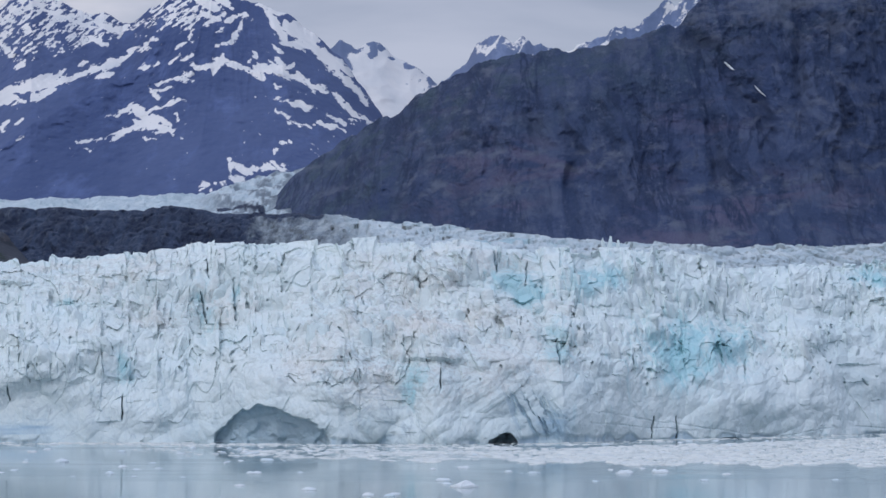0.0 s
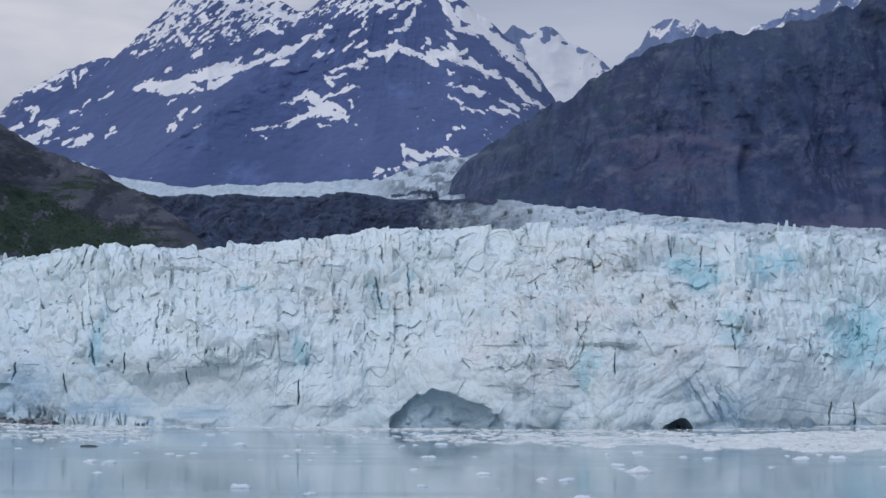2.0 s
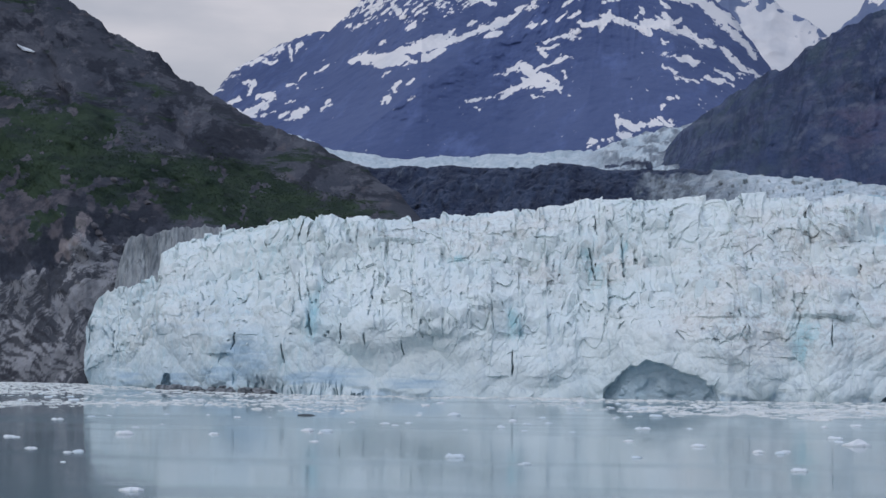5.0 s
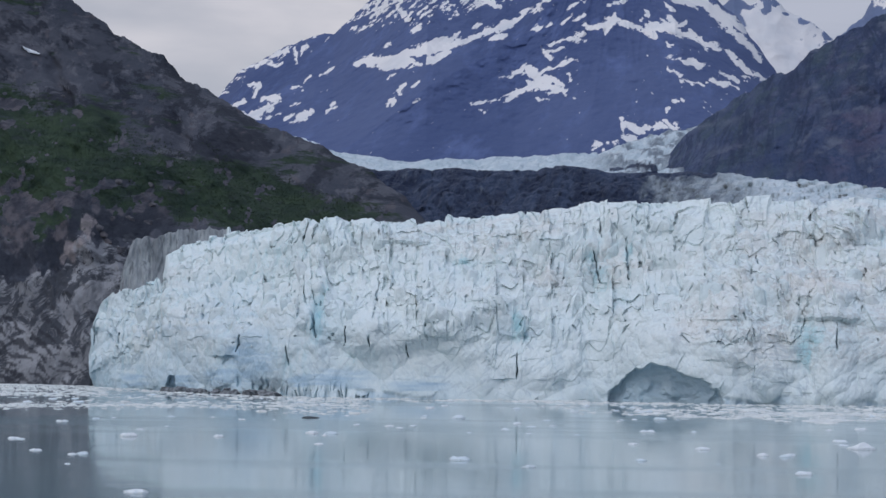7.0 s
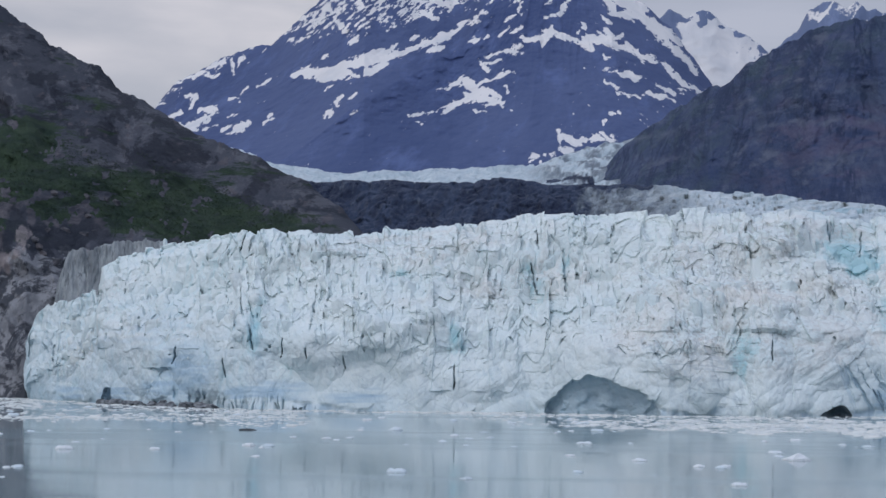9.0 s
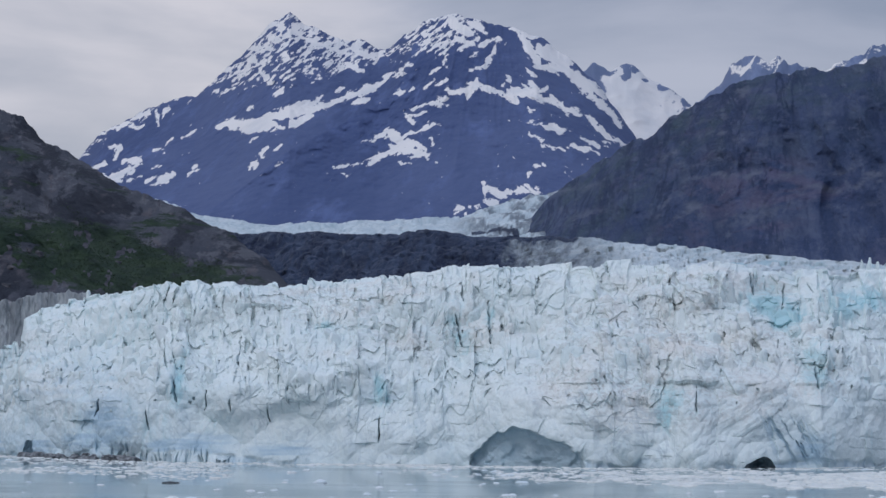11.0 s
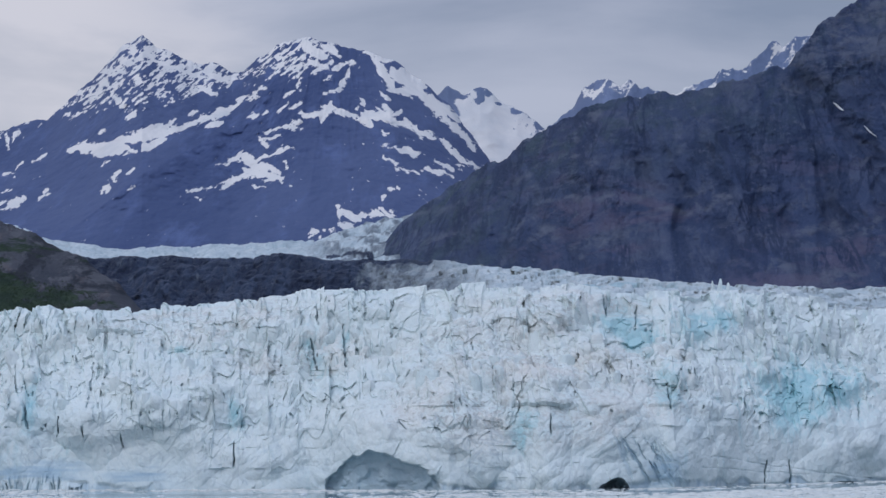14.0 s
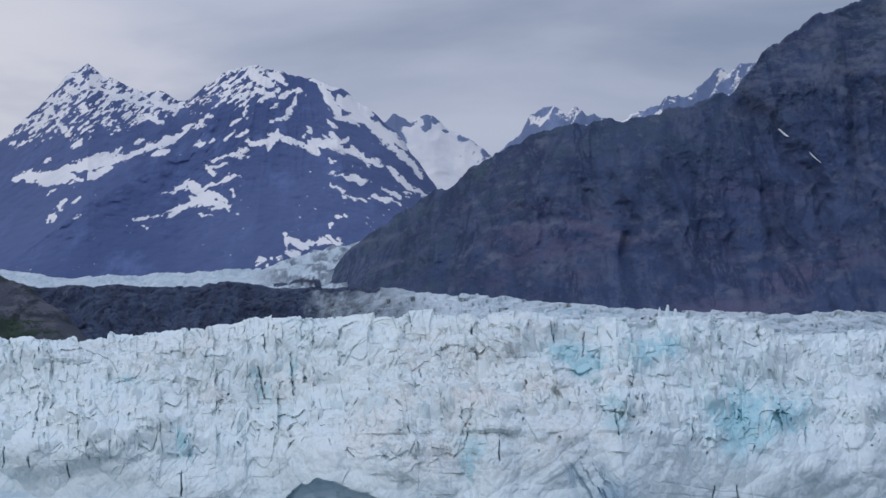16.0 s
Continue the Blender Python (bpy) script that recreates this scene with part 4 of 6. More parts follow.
def cliff_relief(X, Y, Z, V, B):
    R = rise(Y, Z)
    run = B * 2.0
    sway = 14 * fbm(run / 90, 0 * X, Z / 70, 3, 0.5, 212)
    out = 45 * fbm(run / 300, 0 * X, Z / 900, 3, 0.5, 201) + 46 * (ridged((run + 0.10 * Z + sway) / 120, 0 * X, Z / 500, 2, 0.45, 202) - 0.55)
    out += 20 * (ridged((run + 0.12 * Z + sway) / 42, 0 * X, Z / 130, 3, 0.5, 203) - 0.55) + 6 * (ridged(run / 15, 0 * X, Z / 20, 3, 0.55, 208) - 0.55) + 2 * fbm(run / 9, Y / 60, Z / 9, 4, 0.6, 204)
    # broken ledges that run for a while and stop, as paler colour without steps
    tier = (Z - 0.10 * run) / 30 + 0.9 * fbm(run / 70, 0 * X, Z / 90, 4, 0.55, 205)
    hold = smooth(fbm(run / 60, 0 * X, Z / 40, 3, 0.5, 213), -0.2, 0.35)
    step = tier - np.floor(tier)
    paler_rock = hold * smooth(np.abs(step - 0.5), 0.2, 0.5)
    # the gully under the high shoulder
    d, t = near_line(B, R, (117, 172, 160, 118))
    out -= 34 * np.exp(-(d / 6) ** 2) * (1 - 0.5 * t) * smooth(V, 0.99, 0.84)
    for line in ((20, 140, 24, 92), (62, 118, 60, 84), (96, 140, 100, 84), (128, 140, 134, 82), (172, 190, 176, 120), (196, 150, 190, 84), (-6, 124, -10, 84), (112, 118, 110, 80), (42, 150, 47, 112), (152, 150, 158, 96)):
        d, t = near_line(B + 2.5 * fbm(B / 20, R / 14, 0 * B, 3, 0.5, 209), R, line)
        out -= 17 * np.exp(-(d / 3.6) ** 2) * np.sin(np.pi * np.clip(t, 0.06, 0.94))
    for wide, tall, deep, seed in ((46, 56, 15, 210), (18, 22, 8, 211), (8, 10, 3, 214)):
        out += deep * (facets((run + 0.25 * Z + 0.5 * sway) / wide, Z / tall, seed, 0.5)[0] - 0.15)
    red = smooth(fbm(X / 160, Y / 160, Z / 110, 3, 0.5, 206), -0.25, 0.35) * (1 - 0.8 * smooth(R, 105, 160)) * smooth(B, -70, 10)
    veg = smooth(V, 0.45, 0.9) * (0.6 + 0.4 * smooth(B, 90, -20))
    veg = np.maximum(veg, 0.9 * (1 - smooth(B, -50, 10)))
    # the high shoulder takes the same paler colour
    return out, dict(red=red, veg=veg, paler_rock=np.maximum(paler_rock, 0.9 * smooth(R, 150, 190)))


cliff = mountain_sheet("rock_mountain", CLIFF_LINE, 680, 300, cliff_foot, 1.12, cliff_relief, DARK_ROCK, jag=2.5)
tagged(cliff, "dark brown rock mountain with steep furrowed cliffs", "mountain")

# the slope at the glacier's side, green above and scoured pale below
SLOPE_LINE = [(-480, 1500, 212), (-422, 1532, 196), (-404, 1555, 185), (-382, 1580, 173.5), (-361, 1606, 157), (-346, 1624, 148), (-334, 1638, 143.5), (-326.5, 1648, 134.7),
              (-322, 1653, 131.3), (-304, 1674, 123), (-290, 1692, 113), (-272, 1713, 104), (-254, 1734, 98), (-243, 1748, 92), (-228, 1765, 85), (-214, 1782, 75.2), (-204, 1794, 65.8),
              (-197, 1800, 58), (-180, 1815, 40)]


def slope_foot(B):
    y = np.interp(B, [-560, -419, -371, -340, -300, -250, -180], [1150, 1138, 1100, 1150, 1200, 1300, 1420])
    return y, np.interp(B, [-560, -371, -340, -300, -180], [-3, -3, 5, 30, 60]) + 0 * y


def slope_relief(X, Y, Z, V, B):
    R = rise(Y, Z)
    run = B * 1.6
    out = 26 * fbm(run / 150, 0 * Y, Z / 120, 4, 0.5, 301) + 20 * (ridged((run + 0.9 * Z) / 80, 0 * Y, Z / 200, 4, 0.5, 302) - 0.55)
    out += 9 * (ridged((run + 0.5 * Z) / 30, 0 * Y, Z / 40, 4, 0.5, 303) - 0.55) + 1.6 * fbm(run / 8, 0 * Y, Z / 8, 4, 0.55, 304)
    for wide, tall, deep, seed in ((36, 40, 12, 311), (13, 15, 5, 312), (5.5, 6, 1.6, 313)):
        out += deep * (facets((run + 0.7 * Z) / wide, Z / tall, seed, 0.5)[0] - 0.15)
    # gullies
    for line in ((-339, 126, -313, 84), (-365, 114, -358, 99), (-398, 150, -380, 112)):
        d, t = near_line(B + 1.5 * fbm(B / 12, R / 12, 0 * B, 3, 0.5, 314), R, line)
        out -= 24 * np.exp(-(d / 3.6) ** 2) * np.sin(np.pi * np.clip(t, 0.05, 0.95))
    mid = np.interp(B, [-430, -390, -330, -280, -240], [100, 95, 78, 70, 62])
    half = np.interp(B, [-430, -390, -330, -280, -240], [38, 32, 23, 17, 12])
    veg = 0.85 * np.exp(-((R - mid) / half) ** 4) * smooth(B, -205, -245) + 0.10
    line = np.interp(B, [-430, -405, -384, -372, -345, -326, -312, -300], [26, 33, 44, 55, 52, 50, 44, -60]) + 5 * fbm(B / 9, R * 0, R * 0, 3, 0.6, 305)
    pale = 1 - smooth(R, line - 7, line + 4)
    pale = np.maximum(pale, 0.8 * np.exp(-(((B + 351) / 4.5) ** 2 + ((R - 52) / 4) ** 2)))
    d, t = near_line(B + 1.2 * value(R / 4, B / 4, 0 * B, 306), R, (-385, 41, -373, 60))
    pink = 0.8 * smooth(-d + 2.2 * fbm(B / 4, R / 6, 0 * B, 4, 0.6, 310), -4.0 + 1.2 * t, -1.6)
    # slanting strata in the scoured rock
    strata = (R * 1.25 + 0.85 * B + 7 * fbm(B / 22, R / 22, 0 * B, 3, 0.5, 307)) / 7.5
    out += pale * 1.6 * (np.abs(strata % 1 - 0.5) * 2 - 0.5) + pale * 9 * (ridged((run + 0.5 * Z) / 17 + 0.5 * fbm(run / 25, 0 * Y, Z / 25, 3, 0.5, 316), 0 * Y, (Z - 0.4 * run) / 23, 4, 0.55, 308) - 0.55)
    seam = smooth(np.abs(strata % 1 - 0.5) + 0.25 * fbm(B / 6, R / 6, 0 * B, 3, 0.6, 318), 0.40, 0.47) * pale * smooth(24 - R, 0, 14)
    veg = veg * (1 - 0.9 * smooth(pale, 0.2, 0.6))
    # bare rock showing through the scrub
    bare = smooth(fbm(B / 11, R / 8, 0 * B, 4, 0.6, 309), 0.12, 0.34) * smooth(B, -320, -345) * smooth(R, 84, 74)
    for b, r, w, h in ((-412, 66, 9, 5), (-397, 67, 9, 4), (-372, 58, 14, 6), (-344, 52, 15, 6), (-414, 80, 5, 2), (-384, 58, 4, 4), (-415, 121, 8, 3)):
        bare = np.maximum(bare, smooth(np.exp(-((B - b) / w) ** 2 - ((R - r) / h) ** 2) + 0.45 * fbm(B / 6, R / 5, 0 * B, 5, 0.62, 315), 0.35, 0.6))
    bare = bare * smooth(R, line + 3, line + 12)
    veg = veg - 1.6 * bare
    # the overhang's shade over the scoured rock, as a dark band of colour
    overhang_shade = smooth(np.exp(-((R - line - 9) / 9) ** 2) + 0.35 * fbm(B / 7, R / 6, 0 * B, 4, 0.6, 317), 0.35, 0.75) * smooth(B, -318, -345) * (1 - pink)
    veg = veg * (1 - overhang_shade)
    return out, dict(veg=veg, pale=pale, pink=pink, seam=seam, bare=bare * (1 - 0.8 * overhang_shade), overhang_shade=overhang_shade)


slope = mountain_sheet("green_slope", SLOPE_LINE, 620, 360, slope_foot, 0.92, slope_relief, SLOPE, jag=2)
tagged(slope, "rock slope with green alder scrub over pale scoured rock", "mountain")



def outcrops():
    """Bare rock standing out of the scrub, each a piece of the slope."""
    me = slope.data
    n = len(me.vertices)
    co = np.empty(n * 3, np.float32)
    me.vertices.foreach_get("co", co)
    co = co.reshape(-1, 3)
    rng = random.Random(41)
    kit = []
    for _ in range(6):
        bm = chunk(rng, 22)
        rock = bpy.data.meshes.new("rock_outcrop")
        bm.to_mesh(rock)
        bm.free()
        rock.materials.append(OUTCROP)
        kit.append(rock)
    made = 0
    while made < 44:
        x, y, z = (float(q) for q in co[rng.randrange(n)])
        b, r = 1000 * x / y, 1000 * (z - EYE) / y
        if not (-425 < b < -215 and 40 < r < 150 and y < 1700) or (made < 30 and not (b < -325 and r < 82)):
            continue
        wide = rng.uniform(4.5, 12.0)
        ob = new("rock_outcrop", kit[made % 6])
        ob.parent = slope
        ob.matrix_basis = pose(x, y + wide * 0.40, z - wide * 0.16, rng.uniform(20, 50), rng.uniform(-35, 5), rng.uniform(-30, 30)) @ Matrix.Diagonal((wide, wide * 0.8, wide * rng.uniform(0.3, 0.5), 1))
        made += 1


outcrops()


def snow_patch(host, line, half, seed):
    """Old snow lying in a hollow: a long heap, thin at its ends, laid on the face of the mountain."""
    n = len(host.data.vertices)
    co = np.empty(n * 3, np.float32)
    host.data.vertices.foreach_get("co", co)
    co = co.reshape(-1, 3)
    b, r = 1000 * co[:, 0] / co[:, 1], 1000 * (co[:, 2] - EYE) / co[:, 1]
    rng = random.Random(seed)
    x1, y1, x2, y2 = line
    long = math.hypot(x2 - x1, y2 - y1)
    nx, ny = -(y2 - y1) / long, (x2 - x1) / long
    bm = bmesh.new()
    rows = []
    for k in range(15):
        t = k / 14
        w = half * (0.12 + math.sin(math.pi * min(1, 0.08 + 0.9 * t)) ** 0.7) * rng.uniform(0.8, 1.15)
        off = half * 0.5 * math.sin(5 * t + seed) + half * rng.uniform(-0.2, 0.2)
        row = []
        for side, up in ((-1, 0.4), (-0.4, -1.0), (0.4, -1.0), (1, 0.4)):
            pb, pr = x1 + (x2 - x1) * t + nx * (off + side * w), y1 + (y2 - y1) * t + ny * (off + side * w)
            close = np.argsort((b - pb) ** 2 + (r - pr) ** 2)[:8]
            y = float(co[close, 1].min()) - 1.0 + up
            row.append(bm.verts.new((pb / 1000 * y, y, EYE + pr / 1000 * y)))
        rows.append(row)
    for one, two in zip(rows, rows[1:]):
        for i in range(3):
            bm.faces.new((one[i], one[i + 1], two[i + 1], two[i]))
    bmesh.ops.recalc_face_normals(bm, faces=bm.faces)
    return part("snow_patch", bm, OLD_SNOW, host, "patch of old snow", flat=False)


for host, line, half, seed in ((cliff, (135.8, 156.0, 141.0, 152.4), 0.5, 1), (cliff, (150.4, 144.6, 156.0, 139.4), 0.3, 2),
                               (slope, (-409.6, 149.9, -400.5, 145.6), 0.8, 3)):
    snow_patch(host, line, half, seed)

# the snow mountain at the head of the valley
PEAKS = [(-350, 4300, 95), (-310, 4300, 118.6), (-304.5, 4300, 125), (-294.5, 4300, 135.5), (-279, 4300, 143), (-256.5, 4300, 152), (-246.5, 4300, 153), (-234, 4300, 164),
         (-225.5, 4300, 171), (-217, 4300, 181), (-207.5, 4300, 190), (-199, 4300, 195), (-192, 4300, 189), (-181, 4300, 184), (-172, 4300, 179), (-164, 4300, 180), (-155, 4300, 175.5),
         (-150, 4300, 176.5), (-141.5, 4300, 183), (-130, 4300, 189.5), (-116, 4300, 192), (-102.5, 4300, 188), (-95.5, 4300, 186), (-86, 4300, 183.5), (-75, 4300, 179), (-61, 4300, 169),
         (-47.5, 4300, 156.5), (-37.5, 4300, 142.5), (-29.5, 4300, 130), (-20, 4300, 114), (10, 4300, 70)]
# lasting snow: bearing and rise at both ends of each field, half-width
SNOW_BAND = [(-235.4, 138.3, -225.7, 139.8, 1.60), (-231.3, 140.5, -226.8, 142.6, 0.53), (-228.5, 137.9, -217.4, 140.5, 1.87), (-222.4, 136.7, -206.4, 139.1, 2.14), (-214.7, 139.9, -200.9, 144.6, 2.67),
    (-216.1, 136.0, -203.6, 138.0, 1.33), (-200.9, 144.6, -187.1, 147.6, 3.20), (-201.7, 137.1, -188.4, 142.7, 1.33), (-187.1, 146.0, -177.4, 149.1, 1.20), (-185.4, 149.3, -182.9, 152.5, 0.67),
    (-177.4, 149.1, -167.7, 153.3, 1.33), (-169.1, 152.5, -156.7, 156.5, 1.87), (-167.2, 149.2, -160.0, 150.4, 0.93), (-159.4, 155.1, -151.7, 160.0, 1.33), (-155.3, 158.1, -148.4, 162.4, 1.07),
    (-147.0, 161.3, -139.5, 167.2, 1.07), (-176.0, 154.3, -171.9, 155.9, 0.80), (-218.8, 117.8, -213.3, 120.7, 0.93)]
SNOW_STREAKS = [(-214.1, 121.3, -210.5, 126.5, 0.67), (-206.7, 125.6, -203.1, 129.7, 0.53), (-205.3, 119.2, -203.1, 120.3, 0.40), (-218.0, 130.0, -215.2, 132.4, 0.53),
    (-148.4, 152.1, -142.9, 153.9, 0.43), (-142.9, 153.9, -137.7, 155.0, 0.53), (-162.3, 129.1, -156.2, 131.2, 0.40), (-176.6, 117.0, -163.7, 119.5, 0.32), (-163.7, 119.5, -154.1, 123.4, 0.32),
    (-172.5, 113.9, -170.6, 113.0, 0.67), (-127.1, 119.1, -123.9, 117.9, 0.32), (-131.9, 155.9, -126.3, 159.7, 0.40), (-126.3, 157.2, -120.8, 159.0, 0.32), (-206.4, 153.3, -203.1, 156.6, 0.80),
    (-219.7, 145.5, -216.9, 147.7, 0.67), (-217.5, 157.7, -214.7, 157.1, 0.53), (-129.6, 162.6, -124.1, 165.2, 0.40), (-109.7, 170.5, -104.2, 173.2, 0.32)]
SNOW_MIDDLE = [(-155.7, 131.5, -149.9, 134.4, 1.20), (-149.9, 134.4, -144.4, 129.6, 2.14), (-148.5, 127.2, -133.4, 123.9, 1.60), (-144.4, 129.3, -132.0, 126.9, 1.60),
    (-132.9, 128.8, -131.2, 121.6, 0.93), (-154.1, 122.3, -144.4, 125.7, 1.07), (-159.0, 118.6, -154.1, 121.5, 0.67), (-143.0, 131.2, -133.4, 135.7, 0.59), (-133.4, 135.7, -125.6, 138.1, 0.85),
    (-141.0, 142.3, -137.5, 138.6, 1.07), (-138.8, 142.2, -131.9, 143.5, 0.80), (-137.4, 145.2, -130.5, 147.9, 0.80), (-130.5, 147.9, -122.3, 147.4, 1.07), (-125.8, 149.7, -122.3, 151.0, 0.80),
    (-144.4, 119.7, -139.0, 118.2, 0.43), (-138.7, 121.5, -134.3, 122.5, 0.67), (-129.3, 130.7, -128.5, 128.2, 0.67), (-145.3, 123.8, -142.5, 124.6, 0.67)]
SNOW_SHELF = [(-120.6, 153.8, -116.2, 153.4, 0.93), (-116.2, 153.7, -108.5, 155.2, 1.20), (-112.1, 151.1, -109.3, 154.1, 1.33), (-107.0, 160.4, -106.3, 155.4, 0.93),
    (-111.5, 157.5, -104.3, 157.0, 0.80), (-104.3, 155.4, -93.3, 152.9, 1.33), (-96.1, 152.4, -86.5, 148.4, 1.33), (-90.6, 153.7, -76.9, 152.0, 2.40), (-81.0, 150.2, -70.1, 147.5, 1.07),
    (-94.1, 157.1, -90.3, 159.3, 1.07), (-91.1, 161.2, -89.7, 157.3, 0.80), (-81.2, 158.8, -76.8, 153.4, 0.80), (-76.9, 152.9, -72.4, 154.7, 0.80), (-82.2, 163.8, -77.3, 159.8, 0.64),
    (-70.3, 149.7, -64.0, 144.6, 1.20), (-64.1, 144.3, -55.6, 141.7, 1.20), (-55.6, 141.7, -49.6, 138.5, 0.53), (-49.6, 137.7, -43.1, 130.4, 1.20)]
SNOW_EAST = [(-43.1, 130.4, -34.4, 127.2, 1.20), (-80.9, 138.8, -74.3, 137.1, 0.48), (-73.7, 137.3, -64.5, 133.3, 0.93), (-73.6, 127.4, -67.6, 125.6, 0.43), (-68.9, 125.9, -63.5, 124.4, 0.85),
    (-60.7, 126.6, -52.0, 124.8, 0.85), (-55.7, 130.6, -47.0, 125.8, 0.48), (-52.0, 124.8, -47.1, 121.9, 0.37), (-45.1, 127.9, -42.9, 127.1, 0.64), (-79.8, 132.7, -74.4, 128.5, 0.32),
    (-78.9, 116.2, -74.5, 117.2, 0.53), (-81.7, 111.8, -79.5, 115.4, 0.32), (-81.1, 145.2, -78.9, 144.1, 0.40), (-88.9, 184.0, -76.6, 179.8, 1.33), (-84.3, 180.5, -76.2, 165.9, 1.60),
    (-76.1, 173.7, -62.9, 167.8, 3.20), (-74.0, 165.3, -60.2, 163.4, 1.87), (-61.6, 163.4, -50.7, 155.4, 2.14)]
SNOW_CRESTS = [(-59.7, 159.5, -49.4, 150.1, 1.60), (-50.7, 155.4, -44.5, 150.8, 1.33), (-49.4, 149.8, -40.8, 141.9, 1.60), (-41.9, 143.6, -36.8, 135.8, 1.20), (-120.6, 188.6, -109.6, 182.7, 2.14),
    (-110.1, 188.3, -101.9, 182.6, 1.60), (-117.4, 180.1, -108.0, 176.6, 1.33), (-114.6, 174.5, -108.0, 178.8, 0.93), (-122.1, 180.8, -121.6, 165.5, 0.43), (-110.9, 164.7, -103.1, 165.1, 0.48),
    (-102.9, 165.3, -100.1, 170.3, 0.67), (-100.1, 170.3, -95.6, 179.1, 0.80), (-105.8, 176.0, -95.8, 180.2, 0.80), (-221.4, 164.5, -218.6, 171.6, 1.60), (-217.5, 172.7, -214.2, 167.4, 1.07),
    (-198.1, 188.5, -193.7, 181.7, 1.60), (-193.7, 181.7, -185.4, 178.8, 1.33), (-180.4, 177.5, -167.1, 172.2, 1.07)]
SNOW_SADDLE = [(-170.5, 168.4, -163.3, 164.4, 1.07), (-167.1, 175.6, -156.6, 169.8, 1.60), (-162.7, 172.2, -153.3, 173.1, 1.33), (-103.1, 109.0, -102.1, 102.3, 0.80),
    (-100.9, 106.7, -92.7, 102.2, 1.60), (-102.1, 100.2, -96.6, 99.0, 1.07), (-93.8, 103.8, -82.9, 106.4, 1.07), (-85.6, 106.4, -77.4, 103.5, 0.93), (-81.7, 107.5, -74.7, 103.5, 0.53),
    (-117.4, 95.8, -112.5, 97.6, 0.59), (-110.3, 97.6, -104.8, 97.2, 0.64), (-118.5, 94.2, -115.8, 94.9, 0.43), (-113.4, 93.0, -111.7, 94.8, 0.40)]
SNOW_WEST = [(-298.1, 117.6, -291.4, 120.9, 1.07), (-295.8, 115.3, -284.1, 111.4, 1.33), (-285.2, 113.4, -279.4, 117.8, 1.60), (-281.8, 121.3, -273.9, 122.0, 1.33), (-279.4, 115.0, -275.4, 120.0, 1.07),
    (-290.0, 128.5, -284.2, 128.4, 0.93), (-285.1, 127.3, -287.1, 122.5, 0.80), (-294.5, 134.5, -290.7, 135.9, 0.67), (-294.5, 136.8, -279.9, 139.3, 0.67), (-284.3, 140.3, -278.5, 140.7, 0.93),
    (-279.9, 138.8, -272.6, 138.6, 0.37), (-277.6, 142.7, -269.8, 144.8, 0.80), (-266.9, 146.4, -265.4, 140.2, 0.43), (-266.7, 126.1, -262.1, 127.4, 0.59), (-261.2, 128.8, -258.1, 131.8, 0.32),
    (-265.3, 123.5, -262.1, 124.9, 0.32), (-252.3, 131.7, -246.6, 135.8, 0.59), (-268.1, 117.9, -263.8, 119.2, 0.43)]
SNOW_WEST_FOOT = [(-271.0, 110.9, -266.6, 113.1, 0.53), (-264.6, 111.6, -258.0, 113.8, 1.33), (-268.1, 109.5, -259.4, 110.7, 0.59), (-279.7, 111.0, -273.9, 114.1, 0.32),
    (-249.3, 113.9, -245.0, 116.7, 0.32), (-246.5, 117.5, -245.6, 119.5, 0.43), (-312.0, 124.4, -300.2, 124.7, 0.37), (-262.5, 144.0, -259.9, 148.5, 0.53)]


